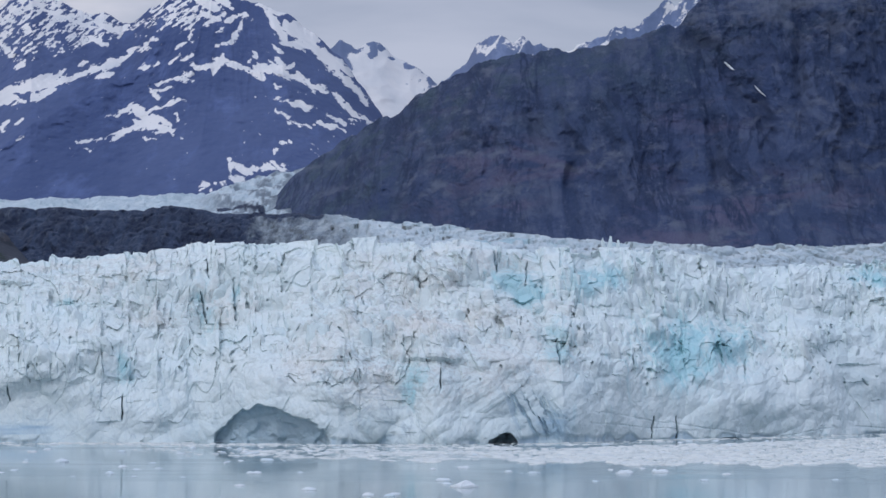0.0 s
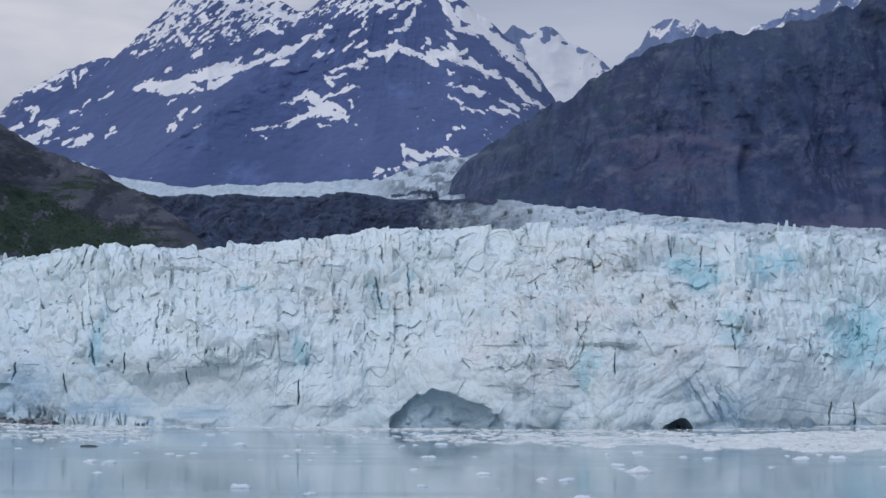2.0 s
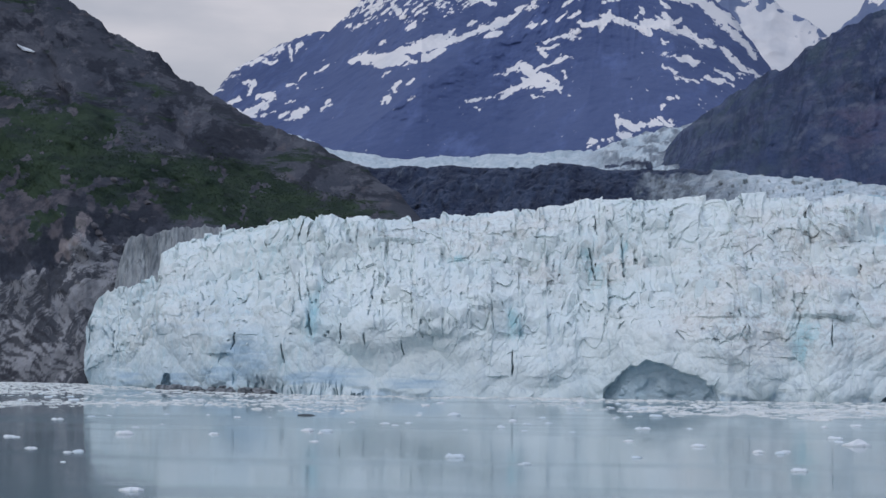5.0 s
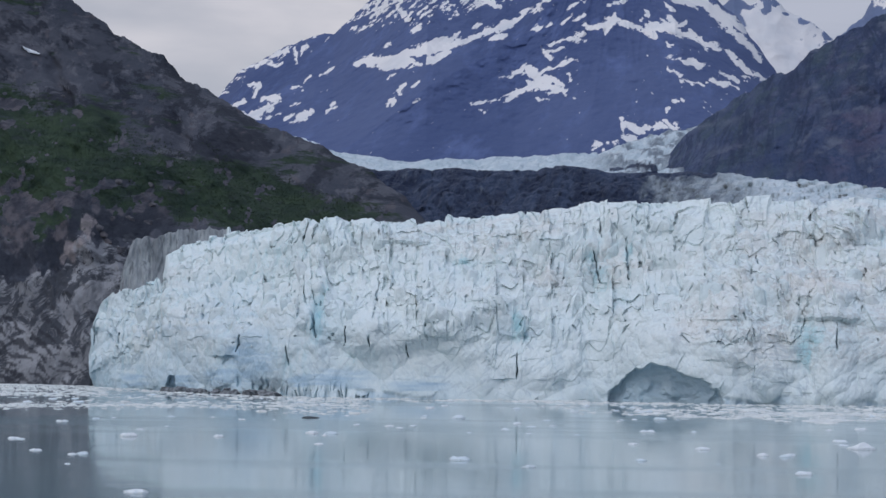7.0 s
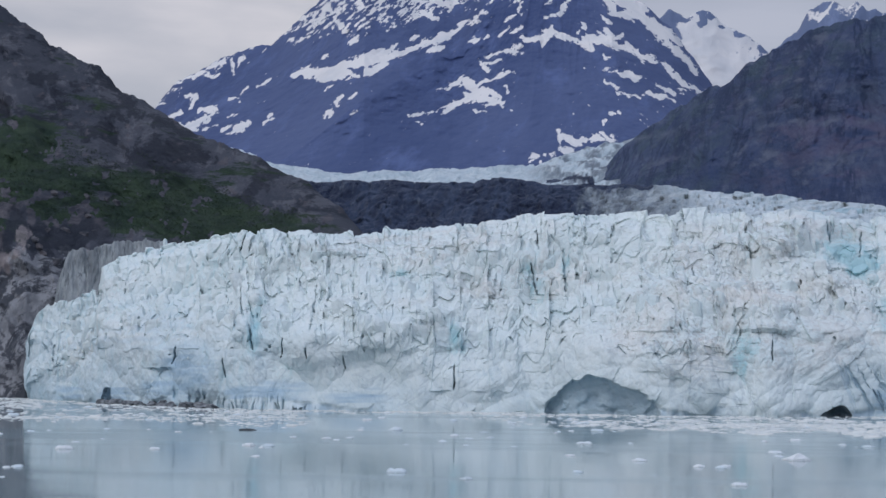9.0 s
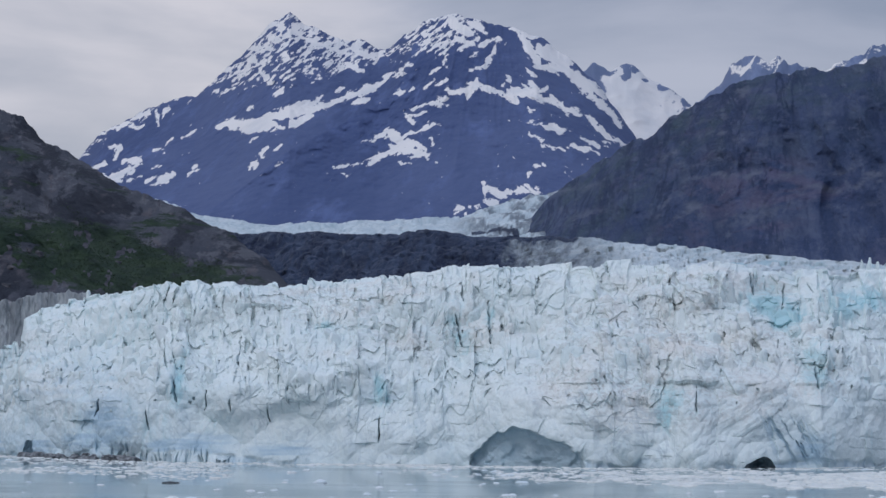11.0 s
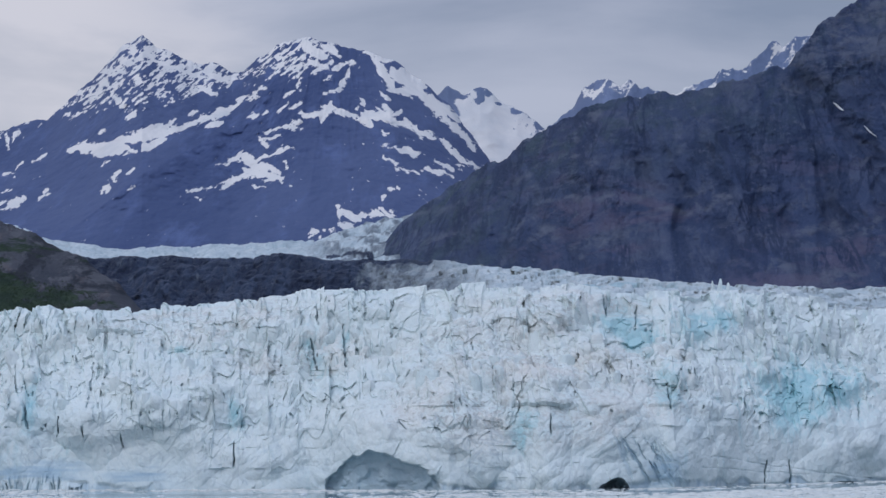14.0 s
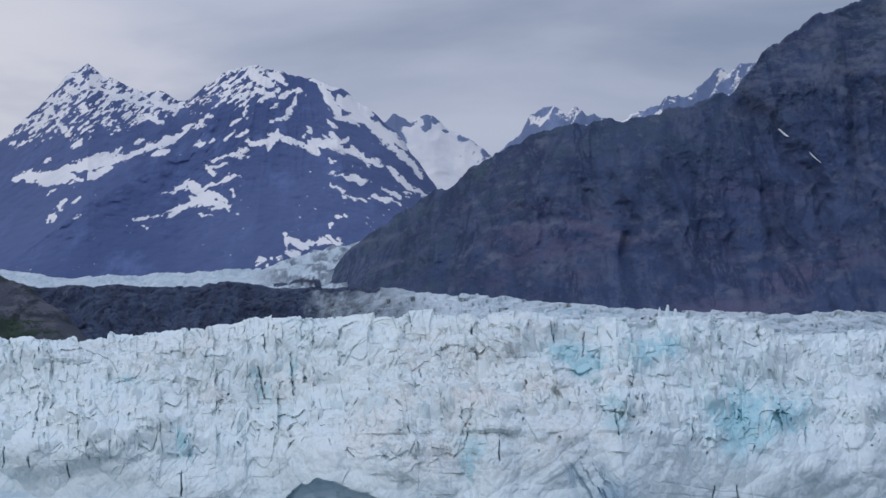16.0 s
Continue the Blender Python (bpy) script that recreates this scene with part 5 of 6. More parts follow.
def peaks_relief(X, Y, Z, V, B):
    R = rise(Y, Z)
    side = 0.75 * (1 - 2 * smooth(B, -150, -70))         # ribs fall away from the summit to both sides
    out = 90 * (ridged((X - side * Z) / 640 + 0.2, 0 * X, Z / 1500, 1, 0.4, 401) - 0.55) + 5 * fbm((X - 0.5 * side * Z) / 160, 0 * X, Z / 190, 4, 0.5, 410) + 8 * (ridged((X - side * Z) / 190, 0 * X, Z / 260, 2, 0.4, 402) - 0.55)
    out += 30 * (ridged((X - 0.6 * side * Z) / 60, Y / 200, Z / 90, 4, 0.5, 403) - 0.55) * (0.12 + 0.88 * smooth(R, 125, 165)) + 6 * fbm(X / 22, Y / 40, Z / 24, 3, 0.6, 404)
    # the grain of the snow follows the ribs
    turn = smooth(B, -125, -95)
    rise_right = fbm((0.80 * B + 0.60 * R) / 3.4, (-0.60 * B + 0.80 * R) / 1.2, 0 * B, 5, 0.66, 408)
    fall_right = fbm((0.75 * B - 0.66 * R) / 3.4, (0.66 * B + 0.75 * R) / 1.2, 0 * B, 5, 0.66, 409)
    grain = rise_right * (1 - turn) + fall_right * turn
    wb, wr = B + 0.9 * fbm(B / 3.5, R / 2.5, 0 * B, 4, 0.6, 405), R + 0.7 * fbm(B / 3.5, R / 2.5, 0 * B + 4, 4, 0.6, 406)
    patch = np.full(X.shape, -0.9)
    for x1, y1, x2, y2, w in SNOW_BAND + SNOW_STREAKS + SNOW_MIDDLE + SNOW_SHELF + SNOW_EAST + SNOW_CRESTS + SNOW_SADDLE + SNOW_WEST + SNOW_WEST_FOOT:
        d, t = near_line(wb, wr, (x1, y1, x2, y2))
        patch = np.maximum(patch, 0.62 + 0.55 * np.clip(w * (0.75 + 0.35 * np.sin(np.pi * t)) - d, -2.5, 1.0))
    patch = patch + 0.36 * grain
    for b, r, w, h in ((-207, 144.9, 2.4, 0.8), (-205, 140.2, 2.2, 0.7), (-200.5, 138.5, 0.8, 2.0), (-95, 158.5, 2.2, 1.6), (-132, 129.5, 1.8, 0.7), (-70, 153, 2.0, 0.8)):
        patch -= 1.4 * np.exp(-((wb - b) / w) ** 2 - ((wr - r) / h) ** 2)
    # broken snow among the rocks of the tops
    line = np.interp(B, [-310, -290, -262, -240, -225, -200, -170, -150, -140, -118, -106, -101, -77, -72, -30], [122, 134, 147, 153, 156, 159, 164, 171, 173, 173, 177, 192, 192, 186, 186])
    dome = smooth(B, -150, -138)
    high = 0.35 + 0.16 * dome + 0.75 * grain + 0.25 * smooth(R, line + 4, line + 26) - 1.1 * smooth(line - R + 2.0 * fbm(B / 7, R / 7, 0 * B, 3, 0.5, 407), -5, 6)
    return out, dict(snow=np.clip(np.maximum(patch, high), -0.9, 1.3))


def peaks_foot(B):
    return 3050 + 0 * B, EYE + 80 / 1000 * 3050 + 0 * B


peaks = mountain_sheet("snow_mountain", PEAKS, 900, 300, peaks_foot, 1.15, peaks_relief, HAZY_MOUNTAIN, jag=4)
tagged(peaks, "two-peaked mountain, blue-grey in haze, streaked with snow", "mountain")


def far_peak(name, line, label, low, high, seed, crag=110, bare=()):
    def foot(B):
        return line[0][1] - 500 + 0 * B, EYE + 60 / 1000 * line[0][1] + 0 * B

    def relief(X, Y, Z, V, B):
        out = crag * (ridged(X / 260, 0 * X, Z / 300, 4, 0.5, seed) - 0.55) + 26 * (ridged(X / 50, Y / 90, Z / 70, 4, 0.55, seed + 1) - 0.55)
        snow = low + (high - low) * smooth(V, 0.55, 1.0) + 0.35 * fbm(X / 70, Y / 120, Z / 60, 3, 0.5, seed + 2) + (0 if bare else 0.9) * (ridged((X - 0.6 * Z) / 34, 0 * X, Z / 120, 3, 0.55, seed + 4) - 0.55)
        for b, r, w, h in bare:
            snow -= 2.2 * np.exp(-((B - b + 0.8 * fbm(B / 2, rise(Y, Z) / 2, 0 * B, 3, 0.6, seed + 3)) / w) ** 2 - ((rise(Y, Z) - r) / h) ** 2)
        return out, dict(snow=snow)
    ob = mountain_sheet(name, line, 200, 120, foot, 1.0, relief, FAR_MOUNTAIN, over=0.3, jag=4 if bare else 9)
    return tagged(ob, label, "mountain")


far_peak("snow_peak", [(-110, 4650, 120), (-64, 4650, 158), (-54, 4650, 163.5), (-50, 4650, 166.8), (-42, 4650, 163.4), (-33.6, 4650, 166.6), (-28, 4650, 163.2), (-17, 4650, 155), (-9, 4650, 150.6),
                       (-4, 4650, 146.4), (4, 4650, 139.6), (18, 4650, 129), (60, 4650, 90)], "far rounded peak almost wholly under snow", 1.5, 0.8, 501, 18, ((-34.5, 166, 1.8, 1.6), (-33.5, 161, 1.0, 3.0), (-30, 163, 1.0, 1.4), (-25, 158.5, 1.2, 0.9), (-44, 162, 3.0, 0.8), (-52, 162, 4.5, 5.0), (-55, 155, 5, 6), (-47, 154, 2.5, 2.0), (-16, 154, 2.0, 1.2), (-4, 147, 2.5, 1.2)))
far_peak("rock_peak", [(-30, 4600, 110), (-4, 4600, 143.7), (7, 4600, 151.7), (16.5, 4600, 162.6), (26, 4600, 169.6), (34, 4600, 166.5), (39.6, 4600, 168.5), (47.6, 4600, 163.7),
                       (53, 4600, 160.9), (63.5, 4600, 151.3), (90, 4600, 120)], "far rock peak, blue-grey in haze, with a snow cap", -0.3, 0.42, 511)
far_peak("far_ridge", [(30, 4700, 140), (55, 4700, 160.6), (63, 4700, 164), (79.5, 4700, 171.3), (93, 4700, 175.2), (101.7, 4700, 180.7), (107, 4700, 184.8), (121, 4700, 187),
                       (129, 4700, 191.3), (149, 4700, 198), (220, 4700, 200)], "far jagged ridge with patches of snow", -0.1, 0.42, 521)


# ---------------------------------------------------------------- ice blocks on the glacier
def block_grid(n):
    """The corners and faces of a cube whose sides are cut into n by n, without its underside."""
    at, faces = {}, []
    for axis in range(3):
        for end in (0, n):
            if axis == 2 and end == 0:
                continue
            for i in range(n):
                for j in range(n):
                    face = []
                    for di, dj in ((0, 0), (1, 0), (1, 1), (0, 1)):
                        p = [0, 0, 0]
                        p[axis], p[(axis + 1) % 3], p[(axis + 2) % 3] = end, i + di, j + dj
                        face.append(at.setdefault(tuple(p), len(at)))
                    faces.append(face if end else face[::-1])
    return np.array(list(at), float) * 2 / n - 1, np.array(faces)


def split_blocks(rng, count, n):
    """Blocks of ice, about 1 across: worn round, split along a few planes, narrower above."""
    cube, faces = block_grid(n)
    ball = cube / np.linalg.norm(cube, axis=1, keepdims=True)
    p = np.repeat((0.62 * 0.82 * cube + 0.38 * 1.15 * ball)[None], count, 0)
    for k in range(6):
        way = rng.normal(0, 1, (count, 1, 3)) * np.array((1.0, 0.9, 0.55))
        way[..., 1] -= 0.35
        way[..., 2] = np.abs(way[..., 2]) if k < 4 else way[..., 2]
        way /= np.linalg.norm(way, axis=2, keepdims=True)
        p -= np.maximum((p * way).sum(2, keepdims=True) - rng.uniform(0.48, 0.85, (count, 1, 1)), 0) * way
    p[..., 0] += 0.18 * rng.normal(0, 1, (count, 1)) * p[..., 2]
    shrink = 1 - rng.uniform(0.0, 0.22, (count, 1)) * (p[..., 2] + 0.6)
    p[..., 0] *= shrink
    p[..., 1] *= shrink
    p[..., 1] += 0.75 * np.maximum(0.15 - p[..., 2], 0)          # the foot runs back into the ice
    p += 0.03 * rng.normal(0, 1, p.shape)
    return 0.55 * p, faces


def mesh_of(name, co, quads, material, **attributes):
    me = bpy.data.meshes.new(name)
    me.vertices.add(len(co))
    me.vertices.foreach_set("co", co.reshape(-1).astype(np.float32))
    me.loops.add(quads.size)
    me.loops.foreach_set("vertex_index", quads.reshape(-1).astype(np.int32))
    me.polygons.add(len(quads))
    me.polygons.foreach_set("loop_start", np.arange(0, quads.size, 4, dtype=np.int32))
    me.polygons.foreach_set("use_smooth", np.full(len(quads), True))
    me.update(calc_edges=True)
    for key, val in attributes.items():
        me.attributes.new(key, "FLOAT", "POINT").data.foreach_set("value", val.reshape(-1).astype(np.float32))
    me.materials.append(material)
    return me


def serac_kit(count, seed):
    shapes, faces = split_blocks(np.random.RandomState(seed), count, 5)
    return [mesh_of("serac", p, faces, ICE_PIECE) for p in shapes]


SERACS = serac_kit(14, 5)


def serac(x, y, z, wide, deep, tall, turn, nod, lean, mesh, label=""):
    ob = new("serac", mesh)
    ob.parent = glacier
    ob.matrix_parent_inverse = Matrix.Translation((0, -900, 0))
    ob.matrix_basis = pose(x, y, z, nod, lean, turn) @ Matrix.Diagonal((wide, deep, tall, 1))
    if label:
        ob["label"] = label
    return ob


def scatter_seracs():
    """The larger blocks, one by one."""
    rng = random.Random(9)
    rows, cols = fx.shape
    made = 0
    while made < 290:
        i, j = rng.randrange(int(rows * 0.42), rows - 16), rng.randrange(60, int(cols * 0.93))
        if fbear[i, j] < -352 or fblue[i, j] > 0.45 or (fshare[i, j] < 0.7 and rng.random() < 0.5):
            continue
        wide = rng.uniform(5.0, 10.5)
        tall = wide * rng.uniform(1.0, 2.1)
        deep = wide * rng.uniform(0.7, 1.0)
        sink = 0.58 if fshare[i, j] > 0.86 else 0.40 if fshare[i, j] > 0.74 else 0.24
        serac(fx[i, j], fy[i, j] + deep * 0.22, fz[i, j] - tall * sink, wide, deep, tall, rng.uniform(-40, 40), rng.uniform(-14, 4), rng.uniform(-14, 14), SERACS[rng.randrange(14)])
        made += 1


def ice_rubble(name, count, seed, n, wide, stretch_by, where, label):
    """Blocks past counting, joined: each has its place on the front, its size and its tilt."""
    rng = np.random.RandomState(seed)
    rows, cols = fx.shape
    i, j = rng.randint(int(rows * 0.06), rows - 15, count * 6), rng.randint(50, int(cols * 0.94), count * 6)
    keep = np.flatnonzero(rng.rand(count * 6) < where(fshare[i, j], fmess[i, j], fbear[i, j]) * np.where(fblue[i, j] < 0.45, 1.0, 0.3))[:count]
    i, j = i[keep], j[keep]
    many = len(i)
    w = wide[0] + (wide[1] - wide[0]) * rng.rand(many) ** 1.6
    size = np.stack([w, w * rng.uniform(0.6, 1.0, many), w * rng.uniform(*stretch_by, many)], -1)
    p, faces = split_blocks(rng, many, n)
    p = p * size[:, None, :]
    yaw, nod, lean = np.radians(rng.uniform(-38, 38, many)), np.radians(rng.uniform(-22, 2, many)), np.radians(rng.normal(-3, 14, many))

    def turned(p, axis, a):
        u, v = [(1, 2), (2, 0), (0, 1)][axis]
        c, s_ = np.cos(a)[:, None], np.sin(a)[:, None]
        q = p.copy()
        q[..., u], q[..., v] = p[..., u] * c - p[..., v] * s_, p[..., u] * s_ + p[..., v] * c
        return q
    p = turned(turned(turned(p, 0, nod), 1, lean), 2, yaw)
    at = np.stack([fx[i, j], fy[i, j] + 0.22 * w, fz[i, j] - 0.18 * size[:, 2]], -1)
    corners = p.shape[1]
    every = (faces[None] + corners * np.arange(many)[:, None, None]).reshape(-1, 4)
    flat = np.ones((1, corners))
    me = mesh_of(name, (p + at[:, None, :]).reshape(-1, 3), every, ICE, blue=np.clip(fblue[i, j], -0.2, 0.9)[:, None] * 0.85 * flat, dirt=np.clip(fdirt[i, j], 0, 1)[:, None] * 0.9 * flat)
    ob = new(name, me)
    ob.parent = glacier
    ob.matrix_parent_inverse = Matrix.Translation((0, -900, 0))
    return tagged(ob, label, kind="stuff")


scatter_seracs()
serac(-325, 1086, 80, 4.5, 4, 14, 20, 0, 4, SERACS[2], "tall leaning ice pinnacle on the crest")
serac(101, 1310, 112, 4.5, 5, 14, 20, 0, -3, SERACS[4], "upright ice tower on the crest")
serac(105, 1306, 111, 5, 4, 15, -10, 0, 2, SERACS[6], "upright ice tower on the crest")
serac(110, 1304, 110, 3.5, 4, 14, 15, 0, 5, SERACS[1], "narrow leaning ice tower on the crest")
ice_rubble("ice_rubble", 420, 61, 4, (3.5, 9.0), (0.9, 2.0), lambda s_, m_, b_: smooth(s_, 0.36, 0.55) * (s_ < 0.86) * (b_ > -352), "large worn blocks of glacier ice")
ice_rubble("ice_rubble", 900, 63, 3, (1.6, 4.2), (0.8, 1.8), lambda s_, m_, b_: smooth(s_, 0.28, 0.48) * (0.35 + 0.65 * m_) * (s_ < 0.92) * (b_ > -356), "tumbled blocks of glacier ice")
ice_rubble("ice_rubble", 3800, 62, 2, (0.7, 2.2), (0.5, 1.3), lambda s_, m_, b_: (0.05 + 0.9 * smooth(m_, 0.4, 1.0)) * smooth(s_, 0.12, 0.34) * (s_ < 0.96) * (b_ > -360), "small broken blocks of dirty ice")


# ---------------------------------------------------------------- ice and rubble on the water
def floe_kit(count, seed):
    rng = random.Random(seed)
    kit = []
    for _ in range(count):
        bm = bmesh.new()
        n = rng.randrange(8, 12)
        rim = [(0.5 * rng.uniform(0.7, 1.0) * math.cos(a), 0.42 * rng.uniform(0.7, 1.0) * math.sin(a)) for a in (2 * math.pi * k / n for k in range(n))]
        low = [bm.verts.new((x, y, -0.08)) for x, y in rim]
        mid = [bm.verts.new((x * 0.96, y * 0.96, rng.uniform(0.04, 0.10))) for x, y in rim]
        top = [bm.verts.new((x * rng.uniform(0.4, 0.75), y * rng.uniform(0.4, 0.75), rng.uniform(0.08, 0.24))) for x, y in rim]
        peak = bm.verts.new((rng.uniform(-0.15, 0.15), rng.uniform(-0.1, 0.1), rng.uniform(0.12, 0.34)))
        for k in range(n):
            q = (k + 1) % n
            bm.faces.new((low[k], low[q], mid[q], mid[k]))
            bm.faces.new((mid[k], mid[q], top[q], top[k]))
            bm.faces.new((top[k], top[q], peak))
        me = bpy.data.meshes.new("ice_floe")
        bm.to_mesh(me)
        bm.free()
        me.materials.append(FLOE)
        kit.append(me)
    return kit


FLOES = floe_kit(7, 3)
FLOE_RNG = random.Random(17)


def ice_floe(x, y, wide, tall=1.0):
    ob = new("ice_floe", FLOES[FLOE_RNG.randrange(7)])
    ob.matrix_basis = pose(x, y, 0, 0, 0, FLOE_RNG.uniform(0, 360)) @ Matrix.Diagonal((1.15 * wide, 1.15 * wide, wide * 0.7 * tall, 1))
    size = "small" if wide < 2.6 else "large" if wide > 4.4 else "low"
    return tagged(ob, size + " white ice floe drifting on the grey water", "ice floe", "ice floes on the fjord")


for x, y, w in [(-114, 330, 4.7), (-180, 451, 3.2), (-207, 504, 3.6), (-184, 526, 6.0), (-161, 531, 3.5), (-165, 441, 3.4), (-143, 559, 4.6), (-137, 557, 4.8), (-80, 442, 5.5), (-62, 420, 3.2),
                (-42, 450, 2.9), (-32, 503, 4.4), (-7, 412, 4.3), (-17, 479, 3.1), (-11, 483, 2.9), (-54, 598, 4.2), (5, 518, 7.7), (0, 553, 4.5), (-324, 802, 4.4), (-305, 810, 4.8),
                (-237, 615, 3.7), (-218, 665, 2.9), (-189, 649, 2.5), (-232, 648, 2.1), (-85, 576, 1.9), (-41, 603, 2.0), (-25, 442, 1.0), (-127, 601, 2.3), (-102, 577, 1.6), (1, 532, 2.9)]:
    ice_floe(x, y, w)
for x, y, w in [(-12, 475, 2.8), (6, 518, 5.6), (40, 548, 2.4), (52, 598, 6.5), (63, 605, 6.6), (69, 552, 3.0), (-51, 524, 3.1), (-125, 686, 5.6), (-91, 622, 3.0), (-53, 598, 2.9),
                (-59, 701, 4.9), (19, 609, 3.3), (26, 598, 3.9), (80, 590, 2.6), (104, 555, 2.1), (-71, 572, 1.9), (-166, 437, 2.4), (-164, 438, 2.6), (-154, 403, 1.4), (-204, 501, 2.2), (-126, 500, 2.6), (-136, 546, 2.0)]:
    ice_floe(x, y, w)
for _ in range(130):
    b, y = FLOE_RNG.uniform(-400, 230), 560 + 400 * FLOE_RNG.random() ** 0.7
    if y < curve(b, FRONT, 1) - 30:
        ice_floe(b * y / 1000, y, FLOE_RNG.uniform(1.2, 3.6) * (1.2 if y > 750 else 1))


def brash(name, count, seed, place, label):
    """Ice too small and too much to count, as one mesh."""
    rng = np.random.RandomState(seed)
    verts, faces = [], []
    while len(faces) < count * 7:
        x, y, w = place(rng)
        n, base, turn = 6, len(verts), rng.rand() * 6.28
        h = w * rng.uniform(0.05, 0.16)
        long = rng.uniform(1.0, 2.0)
        for k in range(n):
            a, r = turn + k * 6.2832 / n, w * 0.5 * rng.uniform(0.65, 1.0)
            verts.append((x + long * r * math.cos(a), y + r * math.sin(a), -0.15))
        for k in range(n):
            vx, vy, _ = verts[base + k]
            f = rng.uniform(0.5, 0.9)
            verts.append((x + (vx - x) * f, y + (vy - y) * f, h * rng.uniform(0.5, 1.0)))
        for k in range(n):
            q = (k + 1) % n
            faces.append((base + k, base + q, base + n + q, base + n + k))
        faces.append(tuple(base + n + k for k in range(n)))
    me = bpy.data.meshes.new(name)
    me.from_pydata(verts, [], faces)
    me.materials.append(BRASH)
    return tagged(new(name, me), label, "brash ice", kind="stuff")


def clump_table(seed):
    """How thick the drift ice lies, over bearing and distance."""
    b, y = np.meshgrid(np.arange(-440, 300, 4) / 22.0, np.arange(480, 1200, 5) / 26.0, indexing="ij")
    return smooth(fbm(b, y, 0 * b, 4, 0.6, seed), -0.5, 0.45) + 0.06


CLUMPS = {seed: clump_table(seed) for seed in (91, 92, 93)}


def clumped(rng, b, y, seed):
    return rng.rand() < CLUMPS[seed][int((b + 440) / 4), max(0, min(143, int((y - 480) / 5)))]


def piece_width(rng, most):
    return min(most, 0.5 + rng.exponential(0.7))


def along_front(rng):
    while True:
        b = rng.uniform(-425, 260) if rng.rand() < 0.75 else rng.uniform(-428, -362)
        y = (curve(b, FRONT, 1) if b > -368 else 1133) - 1 - rng.exponential(24 if b < -360 else 14 if b < 40 else 4)
        if clumped(rng, b, y, 91):
            return b * y / 1000, y, piece_width(rng, 3.5)


def tongue(rng):
    """The dense raft off the caves, which widens to the one side and leaves open water along the foot of the ice."""
    while True:
        b = rng.uniform(-150, 285)
        far = curve(b, FRONT, 1) - np.interp(b, [-60, 20, 60, 130, 240], [22, 40, 78, 90, 60])
        near = np.interp(b, [-150, -100, -40, 30, 90, 285], [800, 735, 705, 690, 665, 655]) + 14 * math.sin(b / 9) + 9 * math.sin(b / 3.7)
        y = 1 / rng.uniform(1 / far, 1 / near)
        if rng.rand() < np.interp(b, [-150, -60, 20, 70], [0.05, 0.2, 0.6, 1.0]) and (clumped(rng, b, y, 92) or rng.rand() < np.interp(b, [20, 90], [0, 0.75])):
            return b * y / 1000, y, min(5.0, 0.7 + rng.exponential(0.95))


def off_shore(rng):
    while True:
        b = rng.uniform(-430, -225)
        y = np.interp(b, [-430, -368, -225], [1120, 1065, 900]) - 30 - 210 * rng.rand() ** 1.5
        if clumped(rng, b, y, 93):
            return b * y / 1000, y, piece_width(rng, 4.0)


def drift(rng):
    """Two streaks that the tide has packed: one off the shore, one along the foot of the ice."""
    while True:
        pick = rng.rand()
        if pick < 0.45:
            b = rng.uniform(-430, -362)
            y = rng.uniform(890, 1120)
        elif pick < 0.80:
            b = -430 + 200 * rng.rand() ** 1.5
            y = 752 + 0.35 * (b + 430) + rng.normal(0, 20)
        else:
            b = rng.uniform(-366, 250)
            y = curve(b, FRONT, 1) - 20 + 8 * math.sin(b / 17) - abs(rng.normal(0, 9))
        if clumped(rng, b, y, 93) or rng.rand() < 0.5:
            return b * y / 1000, y, piece_width(rng, 4.0)


brash("brash_ice", 3600, 5, drift, "packed streaks of small drifting ice")
brash("brash_ice", 3900, 1, along_front, "broken ice floating along the foot of the glacier")
brash("brash_ice", 12500, 2, tongue, "raft of small broken ice on the water")
brash("brash_ice", 1500, 4, off_shore, "thin bands of small drifting ice")


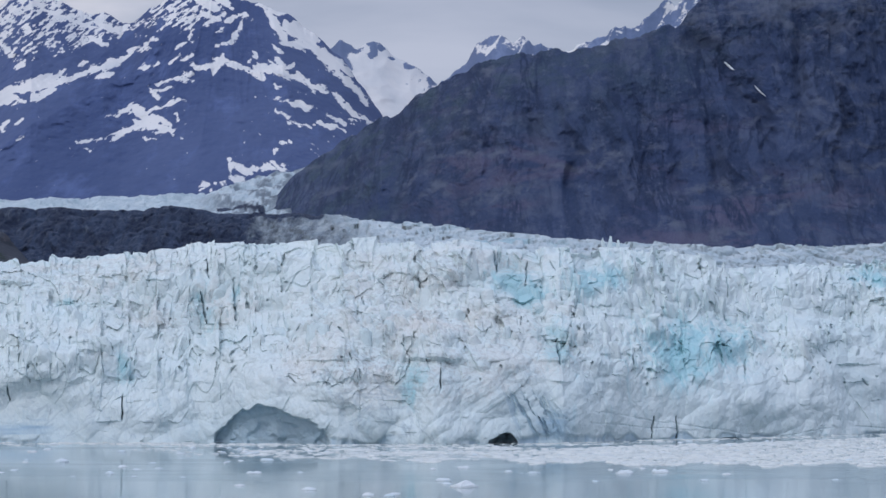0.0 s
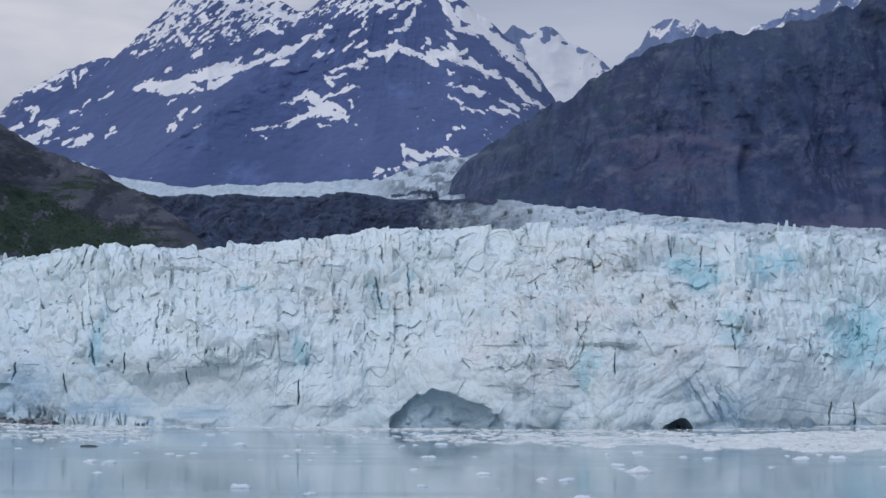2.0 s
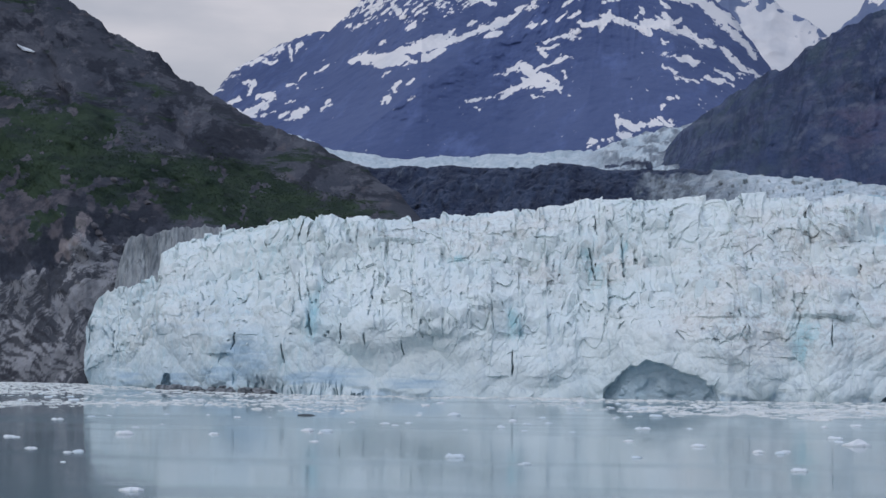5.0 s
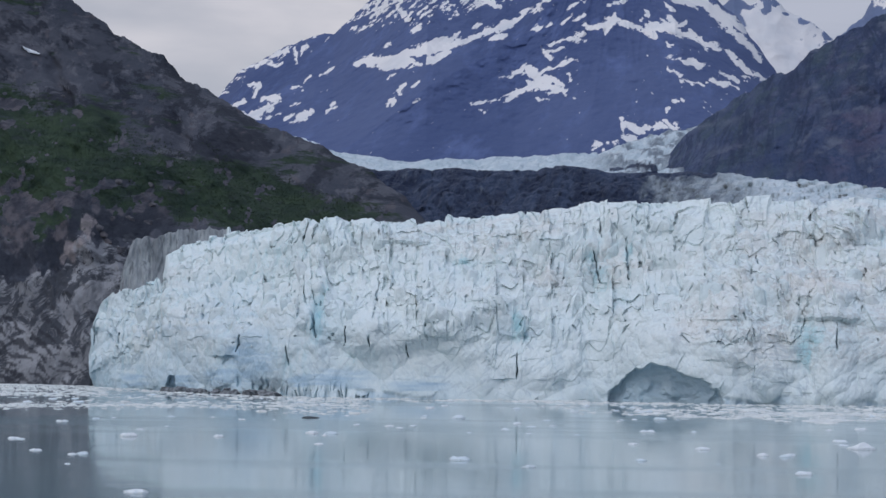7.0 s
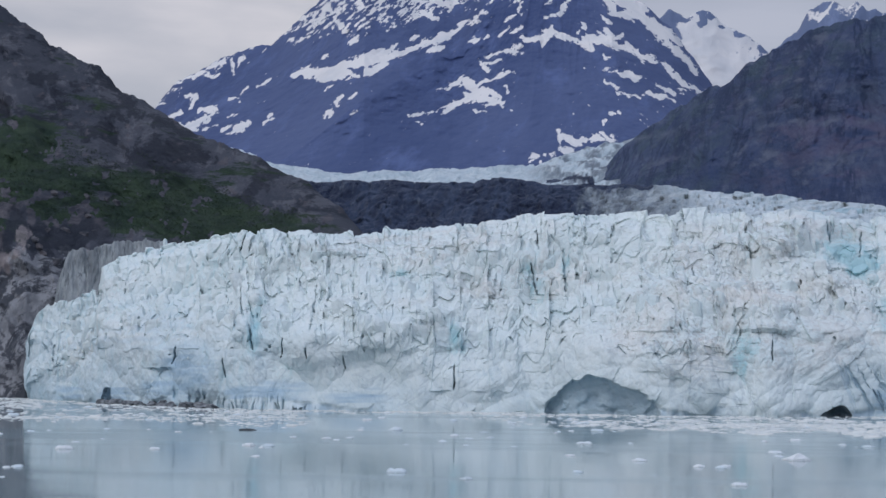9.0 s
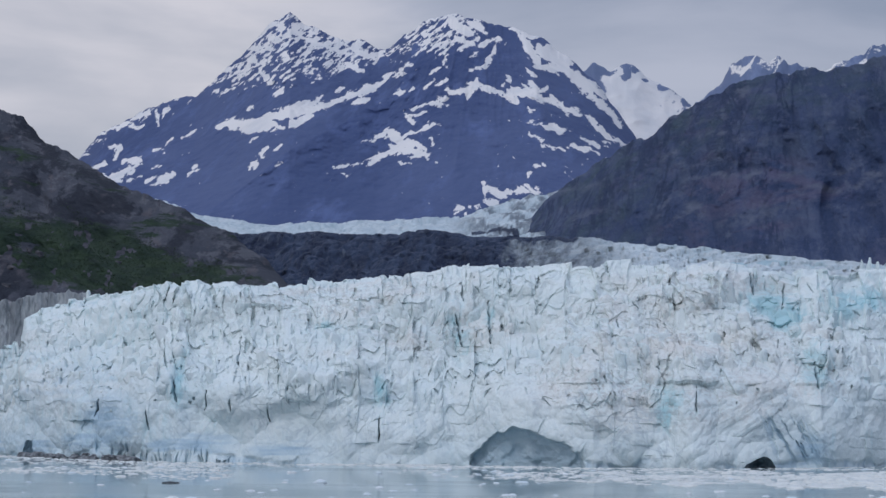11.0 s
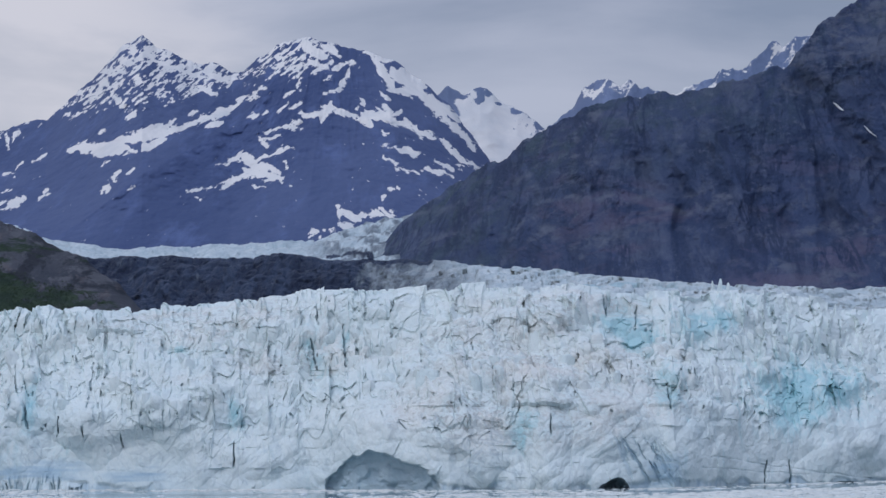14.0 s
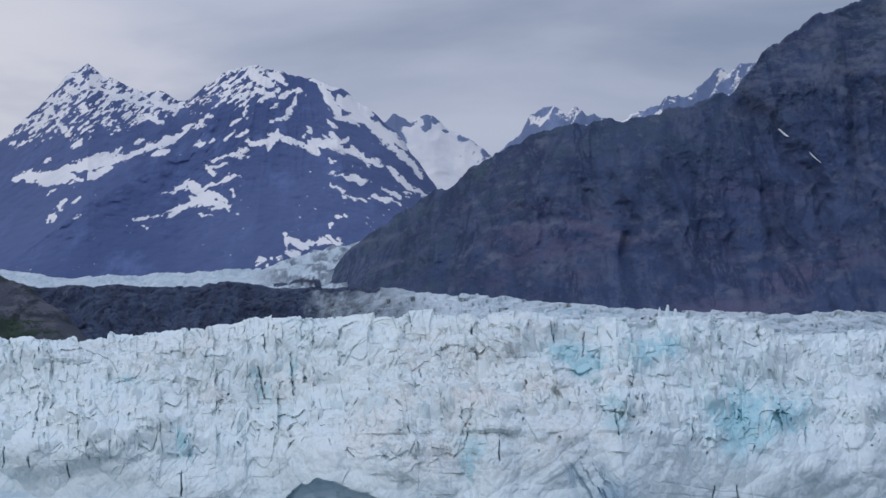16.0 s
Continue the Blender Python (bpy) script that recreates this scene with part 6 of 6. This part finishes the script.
def rubble():
    rng = random.Random(23)
    kit = []
    for _ in range(4):
        bm = chunk(rng, 18)
        me = bpy.data.meshes.new("boulder")
        bm.to_mesh(me)
        bm.free()
        me.materials.append(RUBBLE)
        kit.append(me)
    for k in range(56):
        b = rng.uniform(-331, -274)
        y = curve(b, FRONT, 1) - rng.uniform(3, 15)
        wide = rng.uniform(1.8, 7.5)
        ob = new("boulder", kit[k % 4])
        ob.matrix_basis = pose(b * y / 1000, y, wide * 0.12, rng.uniform(-15, 15), rng.uniform(-15, 15), rng.uniform(0, 360)) @ Matrix.Diagonal((wide, wide, wide * 0.5, 1))
        tagged(ob, "dirty grey boulder of ice and rubble at the glacier foot", "boulder", "rubble at the glacier foot")
    bm = chunk(rng, 20)
    ob = part("dark_ice_chunk", bm, DARK_CHUNK)
    ob.matrix_basis = pose(-172, 672, 0.1, 4, 3, 8) @ Matrix.Diagonal((6.2, 2.0, 0.8, 1))
    tagged(ob, "dark dirty ice chunk floating among white floes", "ice chunk")


rubble()


# ---------------------------------------------------------------- scrub on the slope
def scrub():
    """Alder thickets, far too many to count: leaf clumps on the green parts of the slope."""
    me = slope.data
    n = len(me.vertices)
    co = np.empty(n * 3, np.float32)
    me.vertices.foreach_get("co", co)
    co = co.reshape(-1, 3)
    veg = np.empty(n, np.float32)
    me.attributes["veg"].data.foreach_get("value", veg)
    rng = np.random.RandomState(31)
    where = np.flatnonzero((veg + 0.35 * fbm(co[:, 0] / 30, co[:, 1] / 30, co[:, 2] / 30, 3, 0.5, 601) > 0.62) & (co[:, 1] < 1700))
    where = where[rng.rand(len(where)) < min(1.0, 8000 / max(1, len(where)))]
    tip = np.array([(0, 0, 1), (0.9, 0, 0.2), (-0.45, 0.8, 0.3), (-0.45, -0.8, 0.1), (0.3, 0.4, -0.5)], float)
    tri = np.array([(0, 1, 2), (0, 2, 3), (0, 3, 1), (1, 4, 2), (3, 4, 1), (2, 4, 3)])
    size = rng.uniform(0.35, 0.8, len(where))
    turn = rng.rand(len(where)) * 6.28
    pts = tip[None] * (1 + 0.35 * rng.randn(len(where), 5, 1)) * size[:, None, None]
    c, s = np.cos(turn)[:, None], np.sin(turn)[:, None]
    pts = np.stack([pts[..., 0] * c - pts[..., 1] * s, pts[..., 0] * s + pts[..., 1] * c, pts[..., 2] * 0.6], -1) + co[where][:, None, :] + np.array([0, -0.3, 0.3])
    faces = (tri[None] + 5 * np.arange(len(where))[:, None, None]).reshape(-1, 3)
    out = bpy.data.meshes.new("alder_scrub")
    out.from_pydata(pts.reshape(-1, 3).tolist(), [], faces.tolist())
    out.materials.append(LEAF)
    return tagged(new("alder_scrub", out), "low green alder scrub on the rock slope", "shrubs", kind="stuff")


scrub()
